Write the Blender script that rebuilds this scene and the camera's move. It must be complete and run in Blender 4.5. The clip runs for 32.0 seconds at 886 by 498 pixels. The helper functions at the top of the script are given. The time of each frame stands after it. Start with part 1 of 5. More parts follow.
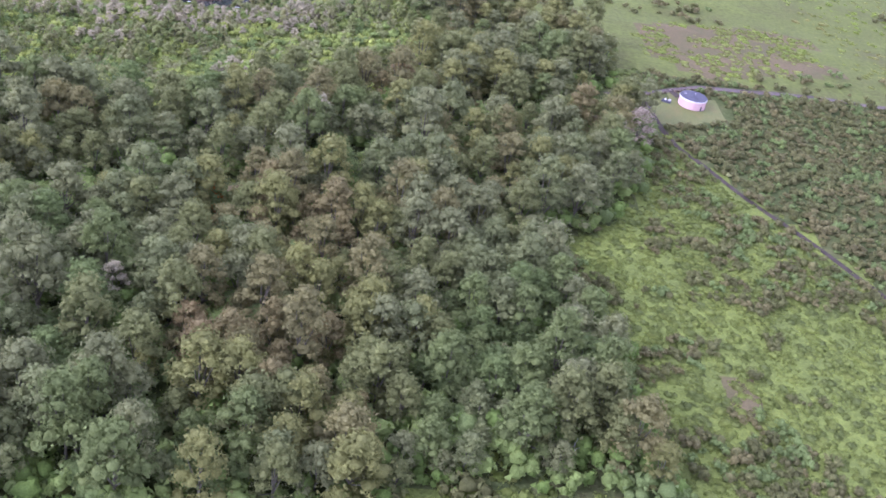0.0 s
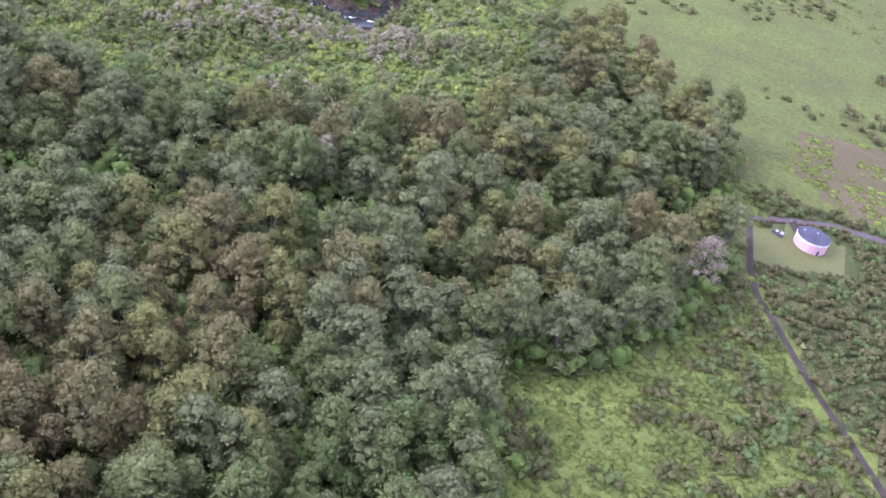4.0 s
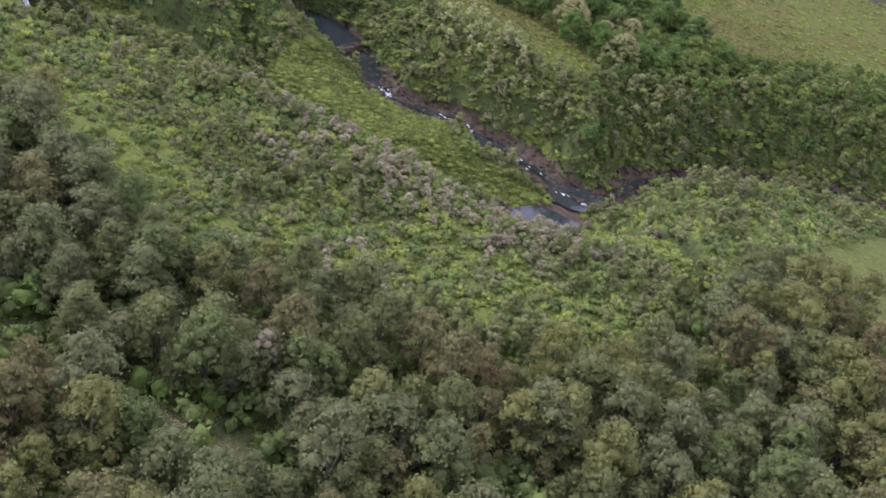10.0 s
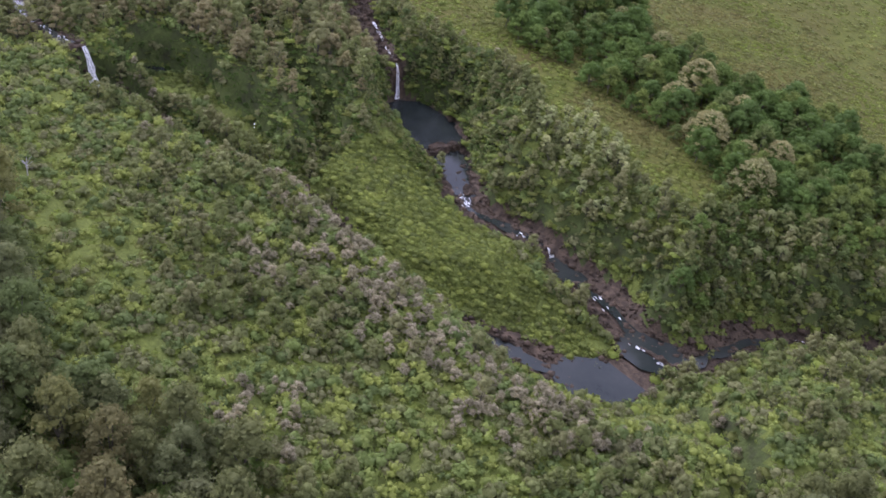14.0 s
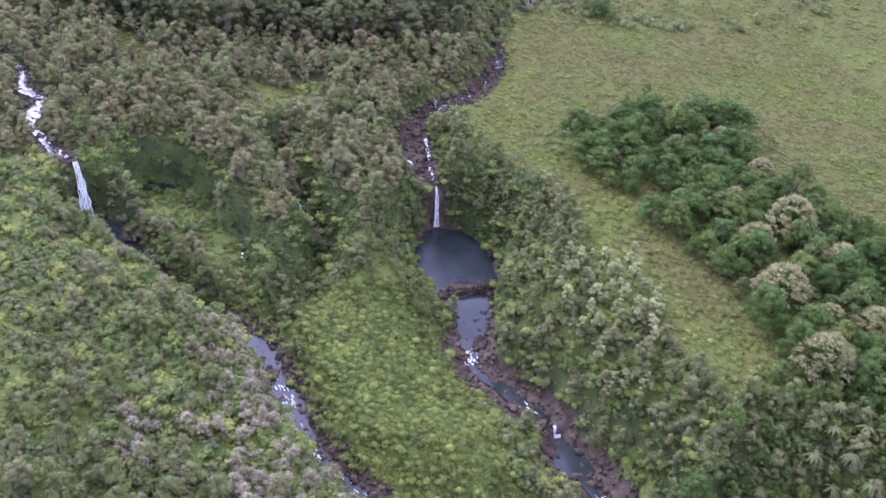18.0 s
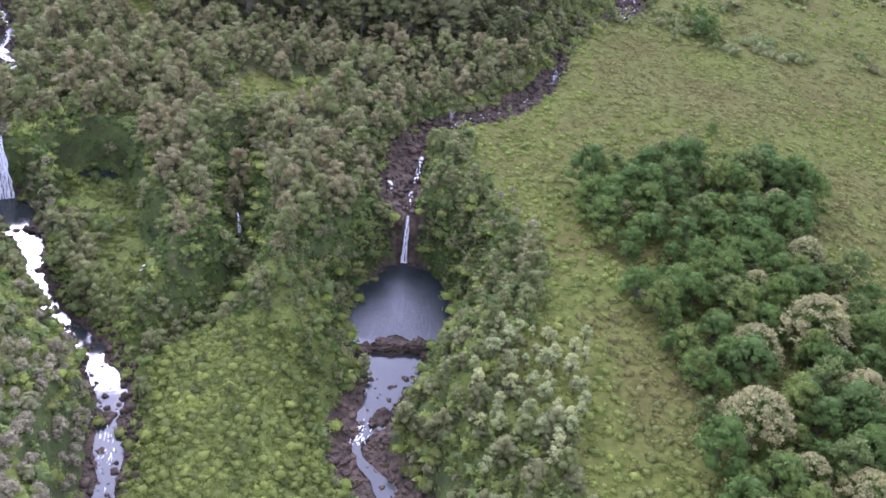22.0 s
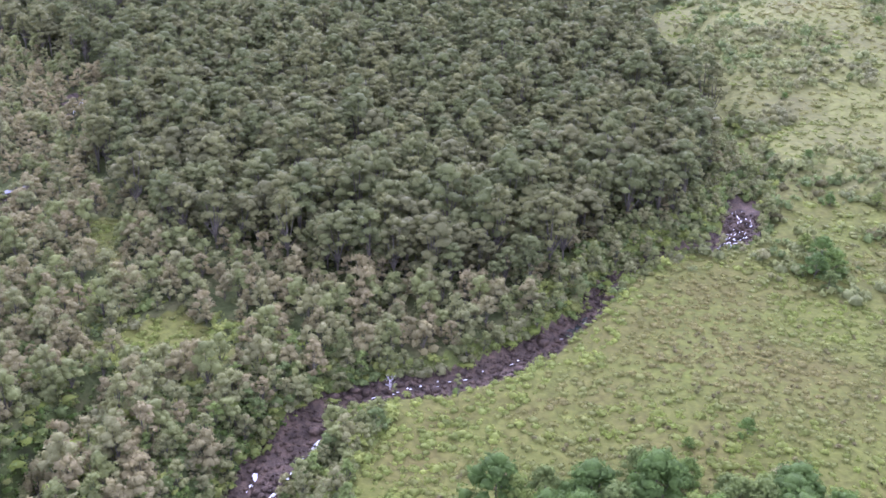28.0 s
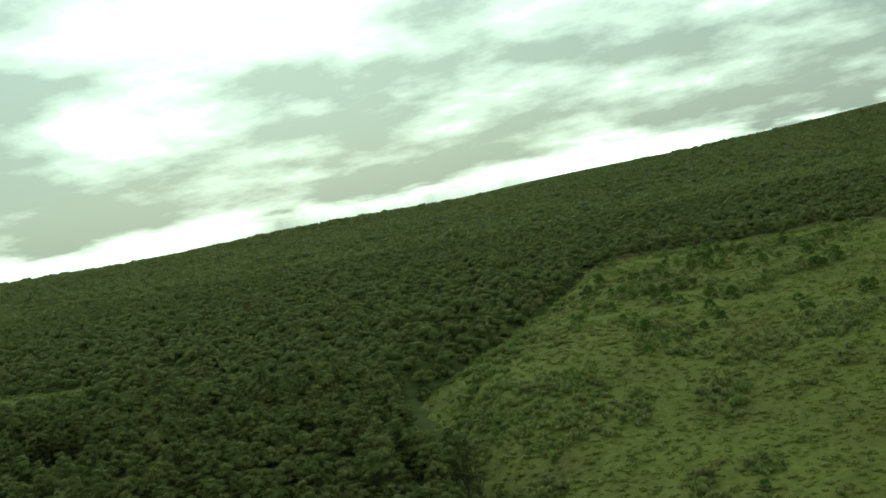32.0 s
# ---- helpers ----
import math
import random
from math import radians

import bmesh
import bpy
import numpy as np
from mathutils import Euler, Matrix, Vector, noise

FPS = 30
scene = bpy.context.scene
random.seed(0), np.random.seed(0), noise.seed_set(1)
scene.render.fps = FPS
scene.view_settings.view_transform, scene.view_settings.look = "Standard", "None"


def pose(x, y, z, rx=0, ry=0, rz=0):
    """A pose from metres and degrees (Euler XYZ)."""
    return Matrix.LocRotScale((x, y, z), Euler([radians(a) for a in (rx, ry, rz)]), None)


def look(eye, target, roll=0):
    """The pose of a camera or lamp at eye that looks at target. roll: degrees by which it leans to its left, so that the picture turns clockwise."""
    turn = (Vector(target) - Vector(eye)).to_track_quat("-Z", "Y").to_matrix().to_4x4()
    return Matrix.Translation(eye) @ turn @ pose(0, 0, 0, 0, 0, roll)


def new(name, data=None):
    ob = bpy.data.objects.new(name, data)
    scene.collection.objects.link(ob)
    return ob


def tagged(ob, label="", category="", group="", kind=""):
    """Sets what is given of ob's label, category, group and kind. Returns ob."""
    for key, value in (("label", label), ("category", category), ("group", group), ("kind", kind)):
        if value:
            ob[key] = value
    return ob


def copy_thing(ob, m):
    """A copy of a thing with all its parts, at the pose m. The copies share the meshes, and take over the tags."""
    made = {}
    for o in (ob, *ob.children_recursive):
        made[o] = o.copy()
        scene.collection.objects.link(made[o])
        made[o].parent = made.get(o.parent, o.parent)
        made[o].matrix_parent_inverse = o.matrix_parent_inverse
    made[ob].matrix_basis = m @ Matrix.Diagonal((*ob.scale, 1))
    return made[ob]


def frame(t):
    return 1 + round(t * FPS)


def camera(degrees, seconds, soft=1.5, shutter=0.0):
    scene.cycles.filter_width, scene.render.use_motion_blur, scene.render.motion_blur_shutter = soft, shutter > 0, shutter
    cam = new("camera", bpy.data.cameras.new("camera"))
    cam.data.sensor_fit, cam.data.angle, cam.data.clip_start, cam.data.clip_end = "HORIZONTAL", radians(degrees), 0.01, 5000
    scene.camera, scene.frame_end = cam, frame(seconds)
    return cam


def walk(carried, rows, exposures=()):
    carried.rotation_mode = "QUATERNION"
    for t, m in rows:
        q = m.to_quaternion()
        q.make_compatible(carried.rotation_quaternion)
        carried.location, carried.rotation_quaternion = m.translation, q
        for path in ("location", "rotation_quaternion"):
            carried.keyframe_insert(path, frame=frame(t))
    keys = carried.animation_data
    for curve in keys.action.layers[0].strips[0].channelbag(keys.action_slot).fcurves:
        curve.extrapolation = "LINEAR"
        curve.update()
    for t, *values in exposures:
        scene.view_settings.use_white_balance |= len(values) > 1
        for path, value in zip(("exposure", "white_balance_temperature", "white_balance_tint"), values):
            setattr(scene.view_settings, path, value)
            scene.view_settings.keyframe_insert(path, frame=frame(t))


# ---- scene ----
cam = camera(46.0, 32.0, soft=1.65)
METRES, EYE, TILT, LEAN, TURN = 900.0, 190.0, -33.0, -9.0, 0.0
ROWS = [
    (0.0, 0.0, 0.0, 0.0, -0.0, 0.0, -0.0),
    (0.5, 0.0127, 0.0084, 0.0036, 2.42, 0.47, -1.72),
    (1.0, 0.0252, 0.0172, 0.0075, 4.72, 0.66, -3.39),
    (1.5, 0.0375, 0.0262, 0.0118, 6.07, 0.74, -4.76),
    (2.0, 0.0494, 0.0355, 0.0164, 6.74, 0.55, -6.24),
    (2.5, 0.0609, 0.0454, 0.0214, 7.88, 0.22, -8.31),
    (3.0, 0.072, 0.0556, 0.0266, 9.73, 0.15, -10.32),
    (3.5, 0.0824, 0.0665, 0.0321, 12.21, -0.07, -12.46),
    (5.5, 0.1188, 0.113, 0.0571, 21.19, -2.39, -19.83),
    (6.0, 0.1259, 0.1253, 0.064, 23.71, -2.74, -21.04),
    (6.5, 0.1323, 0.1379, 0.0711, 26.02, -3.2, -22.75),
    (7.0, 0.138, 0.1506, 0.0783, 28.13, -3.83, -24.44),
    (7.5, 0.1429, 0.1636, 0.0856, 30.26, -4.23, -25.38),
    (8.0, 0.1471, 0.1768, 0.0931, 32.02, -4.09, -26.32),
    (8.5, 0.1502, 0.1901, 0.1006, 34.02, -3.88, -27.49),
    (9.0, 0.1528, 0.2036, 0.1082, 36.59, -3.92, -28.83),
    (9.5, 0.1546, 0.217, 0.1162, 39.45, -3.91, -30.05),
    (10.0, 0.156, 0.2305, 0.124, 42.32, -3.99, -31.0),
    (10.5, 0.1567, 0.244, 0.132, 45.16, -4.01, -31.75),
    (11.0, 0.1564, 0.2575, 0.1399, 47.93, -4.48, -32.57),
    (11.5, 0.1558, 0.2707, 0.1481, 50.97, -5.33, -33.34),
    (12.0, 0.1545, 0.2838, 0.1562, 53.91, -6.71, -34.2),
    (12.5, 0.1528, 0.2969, 0.1643, 56.43, -7.86, -34.65),
    (13.0, 0.1504, 0.3095, 0.1723, 58.25, -9.0, -35.26),
    (13.5, 0.1475, 0.322, 0.1807, 59.77, -9.74, -35.78),
    (14.0, 0.1441, 0.3345, 0.1887, 61.28, -10.17, -36.2),
    (14.5, 0.1398, 0.3468, 0.1968, 63.26, -10.3, -36.33),
    (15.0, 0.1351, 0.3588, 0.2045, 65.78, -10.33, -36.5),
    (15.5, 0.1299, 0.371, 0.2121, 68.87, -10.99, -36.9),
    (17.5, 0.1057, 0.4165, 0.2427, 75.81, -13.95, -36.76),
    (18.0, 0.0987, 0.4276, 0.2502, 77.69, -14.86, -36.66),
    (18.5, 0.0911, 0.4389, 0.2575, 80.01, -15.85, -36.69),
    (19.0, 0.0833, 0.45, 0.2646, 82.7, -17.2, -37.03),
    (19.5, 0.0753, 0.4607, 0.2716, 84.93, -18.63, -37.62),
    (20.0, 0.0669, 0.4714, 0.2787, 86.34, -19.69, -38.34),
    (20.5, 0.0583, 0.4819, 0.2858, 87.5, -20.8, -38.93),
    (21.0, 0.0493, 0.4922, 0.2926, 89.07, -21.93, -39.53),
    (21.5, 0.0398, 0.5022, 0.2993, 91.59, -23.56, -40.1),
    (22.0, 0.0298, 0.512, 0.3058, 94.83, -26.05, -40.53),
    (22.5, 0.0195, 0.5215, 0.3123, 97.56, -28.21, -40.84),
    (23.0, 0.0086, 0.5306, 0.3183, 100.55, -30.15, -40.68),
    (23.5, -0.0024, 0.5397, 0.3241, 103.33, -31.77, -40.35),
    (24.0, -0.014, 0.5481, 0.3299, 105.6, -32.93, -40.04),
    (24.5, -0.0258, 0.5565, 0.3354, 107.88, -33.67, -39.65),
    (26.5, -0.0765, 0.5855, 0.356, 116.79, -33.5, -36.42),
    (27.0, -0.0895, 0.5917, 0.361, 117.69, -32.77, -35.95),
    (27.5, -0.1025, 0.5977, 0.3658, 117.8, -31.34, -35.42),
    (28.0, -0.1152, 0.6034, 0.3707, 116.08, -28.77, -35.0),
    (28.5, -0.128, 0.609, 0.3754, 114.24, -26.12, -34.57),
    (29.0, -0.141, 0.6142, 0.3801, 113.13, -23.41, -33.65),
    (29.5, -0.1539, 0.6192, 0.3849, 112.49, -20.95, -32.47),
    (30.0, -0.1669, 0.625, 0.3893, 111.73, -18.31, -30.88),
    (30.5, -0.1797, 0.6303, 0.3942, 110.59, -15.35, -29.17),
    (31.0, -0.1922, 0.6361, 0.3991, 109.09, -11.41, -26.97),
    (31.5, -0.2045, 0.6417, 0.4039, 107.38, -7.11, -25.14),
    (32.0, -0.217, 0.6474, 0.4088, 105.58, -2.76, -23.48),
]
EXPOSURES = [(0.0, 1.9, 4920, 49), (8.0, 2.0, 4960, 48), (9.0, 1.63, 5130, 44), (10.0, 1.33, 5280, 41), (13.0, 1.13, 5380, 40), (14.0, 1.15, 5290, 43), (15.5, 1.58, 5050, 48), (18.0, 1.72, 4860, 53), (22.0, 1.68, 4960, 47), (24.0, 1.7, 5050, 40), (28.0, 2.1, 4910, 54), (29.5, 1.72, 4930, 51), (30.5, 1.47, 5120, 34), (31.2, 0.88, 5530, 2), (32.0, -0.25, 6250, -31)]
walk(cam, [(t, pose(0, 0, EYE, TILT, LEAN, TURN) @ pose(METRES * x, METRES * y, METRES * z, 90 + pitch, roll, yaw)) for t, x, y, z, yaw, pitch, roll in ROWS],
     exposures=EXPOSURES)

# ---- sky and sun: broken overcast, the sun behind it in the west ----
SUN_AZ, SUN_EL = radians(112), radians(37)
SUN_DIR = Vector((-math.sin(SUN_AZ) * math.cos(SUN_EL), math.cos(SUN_AZ) * math.cos(SUN_EL), math.sin(SUN_EL)))
world = bpy.data.worlds.new("overcast_sky")
scene.world = world
world.use_nodes = True
wn, wl = world.node_tree.nodes, world.node_tree.links
wn.clear()


def wmath(op, a, b=0.0):
    n = wn.new("ShaderNodeMath")
    n.operation = op
    for i, v in enumerate((a, b)):
        if isinstance(v, (int, float)):
            n.inputs[i].default_value = v
        else:
            wl.new(v, n.inputs[i])
    return n.outputs[0]


w_out = wn.new("ShaderNodeOutputWorld")
w_bg = wn.new("ShaderNodeBackground")
w_sky = wn.new("ShaderNodeTexSky")
w_sky.sky_type, w_sky.sun_disc = "NISHITA", False
w_sky.sun_elevation, w_sky.sun_rotation = SUN_EL, -SUN_AZ
w_sky.air_density, w_sky.dust_density = 1.0, 2.0
w_tex = wn.new("ShaderNodeTexCoord")
w_xyz = wn.new("ShaderNodeSeparateXYZ")
wl.new(w_tex.outputs["Generated"], w_xyz.inputs[0])
w_h = wmath("ADD", wmath("MAXIMUM", w_xyz.outputs[2], 0.0), 0.2)
w_co = wn.new("ShaderNodeCombineXYZ")
wl.new(wmath("DIVIDE", w_xyz.outputs[0], w_h), w_co.inputs[0])
wl.new(wmath("DIVIDE", w_xyz.outputs[1], w_h), w_co.inputs[1])
w_cloud = wn.new("ShaderNodeTexNoise")
w_cloud.inputs["Scale"].default_value, w_cloud.inputs["Detail"].default_value, w_cloud.inputs["Roughness"].default_value = 1.1, 8, 0.57
wl.new(w_co.outputs[0], w_cloud.inputs["Vector"])
w_ramp = wn.new("ShaderNodeValToRGB")
w_ramp.color_ramp.elements[0].position, w_ramp.color_ramp.elements[0].color = 0.375, (1.8, 1.79, 1.76, 1)
w_ramp.color_ramp.elements[1].position, w_ramp.color_ramp.elements[1].color = 0.55, (0.5, 0.51, 0.515, 1)
w_mid = w_ramp.color_ramp.elements.new(0.45)
w_mid.color = (1.02, 1.02, 1.01, 1)
wl.new(w_cloud.outputs["Fac"], w_ramp.inputs["Fac"])
w_blue = wn.new("ShaderNodeMix")
w_blue.data_type = "RGBA"
w_blue.inputs[0].default_value = 0.12
w_scale = wn.new("ShaderNodeMix")
w_scale.data_type, w_scale.blend_type = "RGBA", "MULTIPLY"
w_scale.inputs[0].default_value = 1.0
w_scale.inputs[7].default_value = (0.12, 0.12, 0.12, 1)
wl.new(w_sky.outputs[0], w_scale.inputs[6])
wl.new(w_ramp.outputs[0], w_blue.inputs[6])
wl.new(w_scale.outputs[2], w_blue.inputs[7])
w_dot = wn.new("ShaderNodeVectorMath")
w_dot.operation = "DOT_PRODUCT"
wl.new(w_tex.outputs["Generated"], w_dot.inputs[0])
w_dot.inputs[1].default_value = SUN_DIR
w_glow = wmath("POWER", wmath("MAXIMUM", w_dot.outputs["Value"], 0.0), 18.0)
wl.new(w_blue.outputs[2], w_bg.inputs[0])
w_wide = wmath("MULTIPLY", wmath("POWER", wmath("MAXIMUM", w_dot.outputs["Value"], 0.0), 5.0), 0.3)
# a bright gap under the cloud deck, along the horizon
w_gap = wmath("MULTIPLY", wmath("MAXIMUM", wmath("SUBTRACT", 1.0, wmath("DIVIDE", wmath("ABSOLUTE", wmath("SUBTRACT", w_xyz.outputs[2], 0.006)), 0.014)), 0.0), wmath("MULTIPLY", wmath("MAXIMUM", wmath("SUBTRACT", 0.55, w_cloud.outputs["Fac"]), 0.0), 7.0))
wl.new(wmath("ADD", wmath("ADD", wmath("MULTIPLY", w_glow, 1.6), w_wide), wmath("ADD", w_gap, 0.98)), w_bg.inputs["Strength"])
wl.new(w_bg.outputs[0], w_out.inputs[0])
sun = new("sun", bpy.data.lights.new("sun", "SUN"))
sun.data.energy, sun.data.angle, sun.data.color = 0.85, radians(11), (1.0, 0.95, 0.86)
sun.matrix_world = look(SUN_DIR * 1000, (0, 0, 0))


# ---- materials ----
def material(name, colours, scale=0.3, rough=0.7, bump=0.3, island=0.35, fine=3.0, spec=0.3):
    """Base colour from two sizes of noise through a ramp of colours, with a little change from piece to piece, and relief."""
    m = bpy.data.materials.new(name)
    m.use_nodes = True
    n, l = m.node_tree.nodes, m.node_tree.links
    b = n["Principled BSDF"]
    b.inputs["Roughness"].default_value = rough
    b.inputs["Specular IOR Level"].default_value = spec
    geo = n.new("ShaderNodeNewGeometry")
    big = n.new("ShaderNodeTexNoise")
    big.inputs["Scale"].default_value, big.inputs["Detail"].default_value, big.inputs["Roughness"].default_value = scale, 6, 0.65
    l.new(geo.outputs["Position"], big.inputs["Vector"])
    ramp = n.new("ShaderNodeValToRGB")
    els = ramp.color_ramp.elements
    while len(els) < len(colours):
        els.new(0.5)
    for i, c in enumerate(colours):
        els[i].position = 0.32 + 0.36 * i / max(1, len(colours) - 1)
        els[i].color = (*c, 1)
    l.new(big.outputs["Fac"], ramp.inputs["Fac"])
    small = n.new("ShaderNodeTexNoise")
    small.inputs["Scale"].default_value, small.inputs["Detail"].default_value = fine, 5
    l.new(geo.outputs["Position"], small.inputs["Vector"])
    grain = n.new("ShaderNodeMath")
    grain.operation, grain.inputs[1].default_value, grain.inputs[2].default_value = "MULTIPLY_ADD", 2.6 * island, 1 - 1.3 * island
    l.new(small.outputs["Fac"], grain.inputs[0])
    piece = n.new("ShaderNodeMath")
    piece.operation, piece.inputs[1].default_value, piece.inputs[2].default_value = "MULTIPLY_ADD", 1.1 * island, 1 - 0.55 * island
    l.new(geo.outputs["Random Per Island"], piece.inputs[0])
    both = n.new("ShaderNodeMath")
    both.operation = "MULTIPLY"
    l.new(grain.outputs[0], both.inputs[0])
    l.new(piece.outputs[0], both.inputs[1])
    hsv = n.new("ShaderNodeHueSaturation")
    l.new(ramp.outputs["Color"], hsv.inputs["Color"])
    l.new(both.outputs[0], hsv.inputs["Value"])
    l.new(hsv.outputs["Color"], b.inputs["Base Color"])
    if bump:
        bp = n.new("ShaderNodeBump")
        bp.inputs["Strength"].default_value, bp.inputs["Distance"].default_value = bump, 0.6
        l.new(small.outputs["Fac"], bp.inputs["Height"])
        l.new(bp.outputs["Normal"], b.inputs["Normal"])
    return m


def shades(c, k=0.22):
    """Three neighbouring colours of one kind."""
    r, g, b = c
    return [(r * (1 - k), g * (1 - k), b * (1 - k)), c, (min(1, r * (1 + k)), min(1, g * (1 + k * 0.9)), b * (1 + k * 0.6))]


def leaves_of(name, cs, through_light=0.45, island=0.4):
    """Leaf materials: reflecting on top, and letting some light through."""
    out = []
    for c in cs:
        m = material(name, shades(c), scale=0.12, rough=0.65, bump=1.0, island=island, fine=2.0, spec=0.08)
        n, l = m.node_tree.nodes, m.node_tree.links
        b = n["Principled BSDF"]
        t = n.new("ShaderNodeBsdfTranslucent")
        l.new(b.inputs["Base Color"].links[0].from_socket, t.inputs["Color"])
        mix = n.new("ShaderNodeMixShader")
        mix.inputs[0].default_value = through_light
        l.new(b.outputs[0], mix.inputs[1])
        l.new(t.outputs[0], mix.inputs[2])
        l.new(mix.outputs[0], n["Material Output"].inputs["Surface"])
        out.append(m)
    return out


LEAF_FOREST = leaves_of("forest_leaves", [(0.13, 0.17, 0.05), (0.144, 0.178, 0.054), (0.164, 0.186, 0.068), (0.174, 0.188, 0.074), (0.162, 0.178, 0.058), (0.192, 0.199, 0.058), (0.187, 0.177, 0.064), (0.198, 0.174, 0.066), (0.206, 0.168, 0.068)], island=0.24)
LEAF_SCRUB = leaves_of("scrub_leaves", [(0.246, 0.238, 0.096), (0.218, 0.234, 0.083), (0.262, 0.237, 0.1), (0.202, 0.23, 0.071), (0.25, 0.234, 0.096), (0.232, 0.238, 0.09), (0.178, 0.205, 0.062)], island=0.22)
LEAF_WEST = leaves_of("eucalypt_leaves", [(0.152, 0.17, 0.056), (0.138, 0.16, 0.052), (0.168, 0.178, 0.06), (0.158, 0.164, 0.06)], island=0.22)
LEAF_GROVE = leaves_of("grove_leaves", [(0.108, 0.172, 0.034), (0.136, 0.2, 0.04), (0.1, 0.158, 0.034), (0.174, 0.224, 0.046), (0.15, 0.196, 0.05)], island=0.3)
LEAF_BLOOM = leaves_of("cream_blossom", [(0.35, 0.334, 0.132), (0.315, 0.312, 0.122)])
LEAF_PALE = leaves_of("pale_leaves", [(0.395, 0.415, 0.165), (0.325, 0.362, 0.142)])
LEAF_GREY = leaves_of("grey_twigs", [(0.335, 0.308, 0.178), (0.36, 0.328, 0.19), (0.292, 0.272, 0.15)])
LEAF_SHRUB = leaves_of("shrub_leaves", [(0.19, 0.25, 0.062), (0.232, 0.288, 0.066), (0.152, 0.202, 0.058), (0.212, 0.24, 0.08), (0.278, 0.325, 0.07), (0.216, 0.226, 0.09)], island=0.3)
LEAF_DARK = leaves_of("dull_leaves", [(0.127, 0.133, 0.0434), (0.144, 0.143, 0.0509), (0.132, 0.137, 0.0453), (0.157, 0.145, 0.0547)])
LEAF_FERN = leaves_of("fern_leaves", [(0.214, 0.204, 0.06), (0.204, 0.208, 0.056), (0.192, 0.215, 0.052), (0.196, 0.235, 0.046), (0.2, 0.255, 0.042)], island=0.2)
LEAF_BRIGHT = leaves_of("bright_fern", [(0.14, 0.172, 0.042), (0.156, 0.192, 0.042), (0.168, 0.206, 0.042), (0.182, 0.22, 0.044)], island=0.2)
BARK = material("grey_bark", [(0.058, 0.052, 0.032), (0.095, 0.088, 0.055), (0.132, 0.124, 0.08)], scale=0.8, rough=0.85, fine=6)
ROCK = material("dark_lava_rock", [(0.03, 0.024, 0.015), (0.062, 0.047, 0.028), (0.108, 0.079, 0.047)], scale=0.35, rough=0.85, bump=1.0, fine=1.8, spec=0.15)
GROUND_WOOD = material("forest_floor", [(0.034, 0.044, 0.014), (0.054, 0.066, 0.02), (0.08, 0.08, 0.03)], scale=0.08, rough=0.95, fine=0.8, bump=1.0, island=0.5, spec=0.03)
GROUND_FERN = material("fern_ground", [(0.072, 0.088, 0.021), (0.092, 0.114, 0.0225), (0.112, 0.136, 0.025)], scale=0.06, rough=0.9, fine=1.0, bump=1.0, island=0.5, spec=0.06)
GROUND_PASTURE = material("pasture_grass", [(0.074, 0.068, 0.0165), (0.074, 0.08, 0.0155), (0.078, 0.092, 0.015)], scale=0.03, rough=0.9, fine=0.45, bump=1.0, island=0.6, spec=0.06)
GROUND_BARE = material("bare_reddish_earth", [(0.07, 0.068, 0.026), (0.084, 0.07, 0.03), (0.1, 0.078, 0.037)], scale=0.05, rough=0.9, fine=0.8, spec=0.05)
GROUND_LAWN = material("mown_lawn", [(0.0707, 0.0814, 0.0149), (0.0833, 0.0882, 0.0168), (0.0955, 0.0855, 0.0198)], scale=0.15, rough=0.85, fine=2)
# yellow-green grass of the far meadow, a sunbeam lightened into its base colour
GROUND_SUNLIT = material("sunlit_yellow_green_grass", [(0.086, 0.0862, 0.027), (0.101, 0.107, 0.027), (0.114, 0.123, 0.0288)], scale=0.02, rough=0.9, fine=0.3, bump=0.8, island=0.5, spec=0.05)
GROUND_FIELD = material("mown_pasture", [(0.07, 0.073, 0.022), (0.076, 0.089, 0.021), (0.088, 0.104, 0.0225)], scale=0.03, rough=0.9, fine=0.5, bump=0.8, island=0.5, spec=0.05)
CLIFF = material("overgrown_cliff", [(0.04, 0.044, 0.02), (0.056, 0.074, 0.02), (0.08, 0.102, 0.026)], scale=0.12, rough=0.9, bump=0.9, fine=0.9, spec=0.05)
GROUND_FAR = material("distant_forest", [(0.044, 0.046, 0.02), (0.0572, 0.057, 0.024), (0.0726, 0.068, 0.0288)], scale=0.012, rough=0.9, fine=0.12, bump=1.0, spec=0.03)
ASPHALT = material("worn_asphalt", [(0.03, 0.024, 0.018), (0.042, 0.033, 0.024), (0.054, 0.043, 0.031)], scale=0.3, rough=0.9, spec=0.1)
FOAM = material("white_water", [(0.6, 0.62, 0.58), (0.78, 0.8, 0.74), (0.88, 0.89, 0.82)], scale=1.2, rough=0.5, fine=5, bump=0.8)
WATER = material("river_water", [(0.014, 0.019, 0.016), (0.022, 0.027, 0.022), (0.032, 0.036, 0.03)], scale=0.05, rough=0.08, bump=0.06, island=0.1, fine=0.9, spec=0.38)
POOL = material("rippled_pool_water", [(0.012, 0.017, 0.015), (0.018, 0.023, 0.02), (0.026, 0.031, 0.027)], scale=0.05, rough=0.15, bump=0.2, island=0.1, fine=1.3, spec=0.22)


for m in (WATER, POOL):
    m.node_tree.nodes["Principled BSDF"].inputs["Specular Tint"].default_value = (1.0, 0.99, 0.86, 1)


# ---- the lie of the land ----
def lattice(ix, iy, seed):
    h = np.sin(ix * 127.1 + iy * 311.7 + seed * 74.7) * 43758.5453
    return h - np.floor(h)


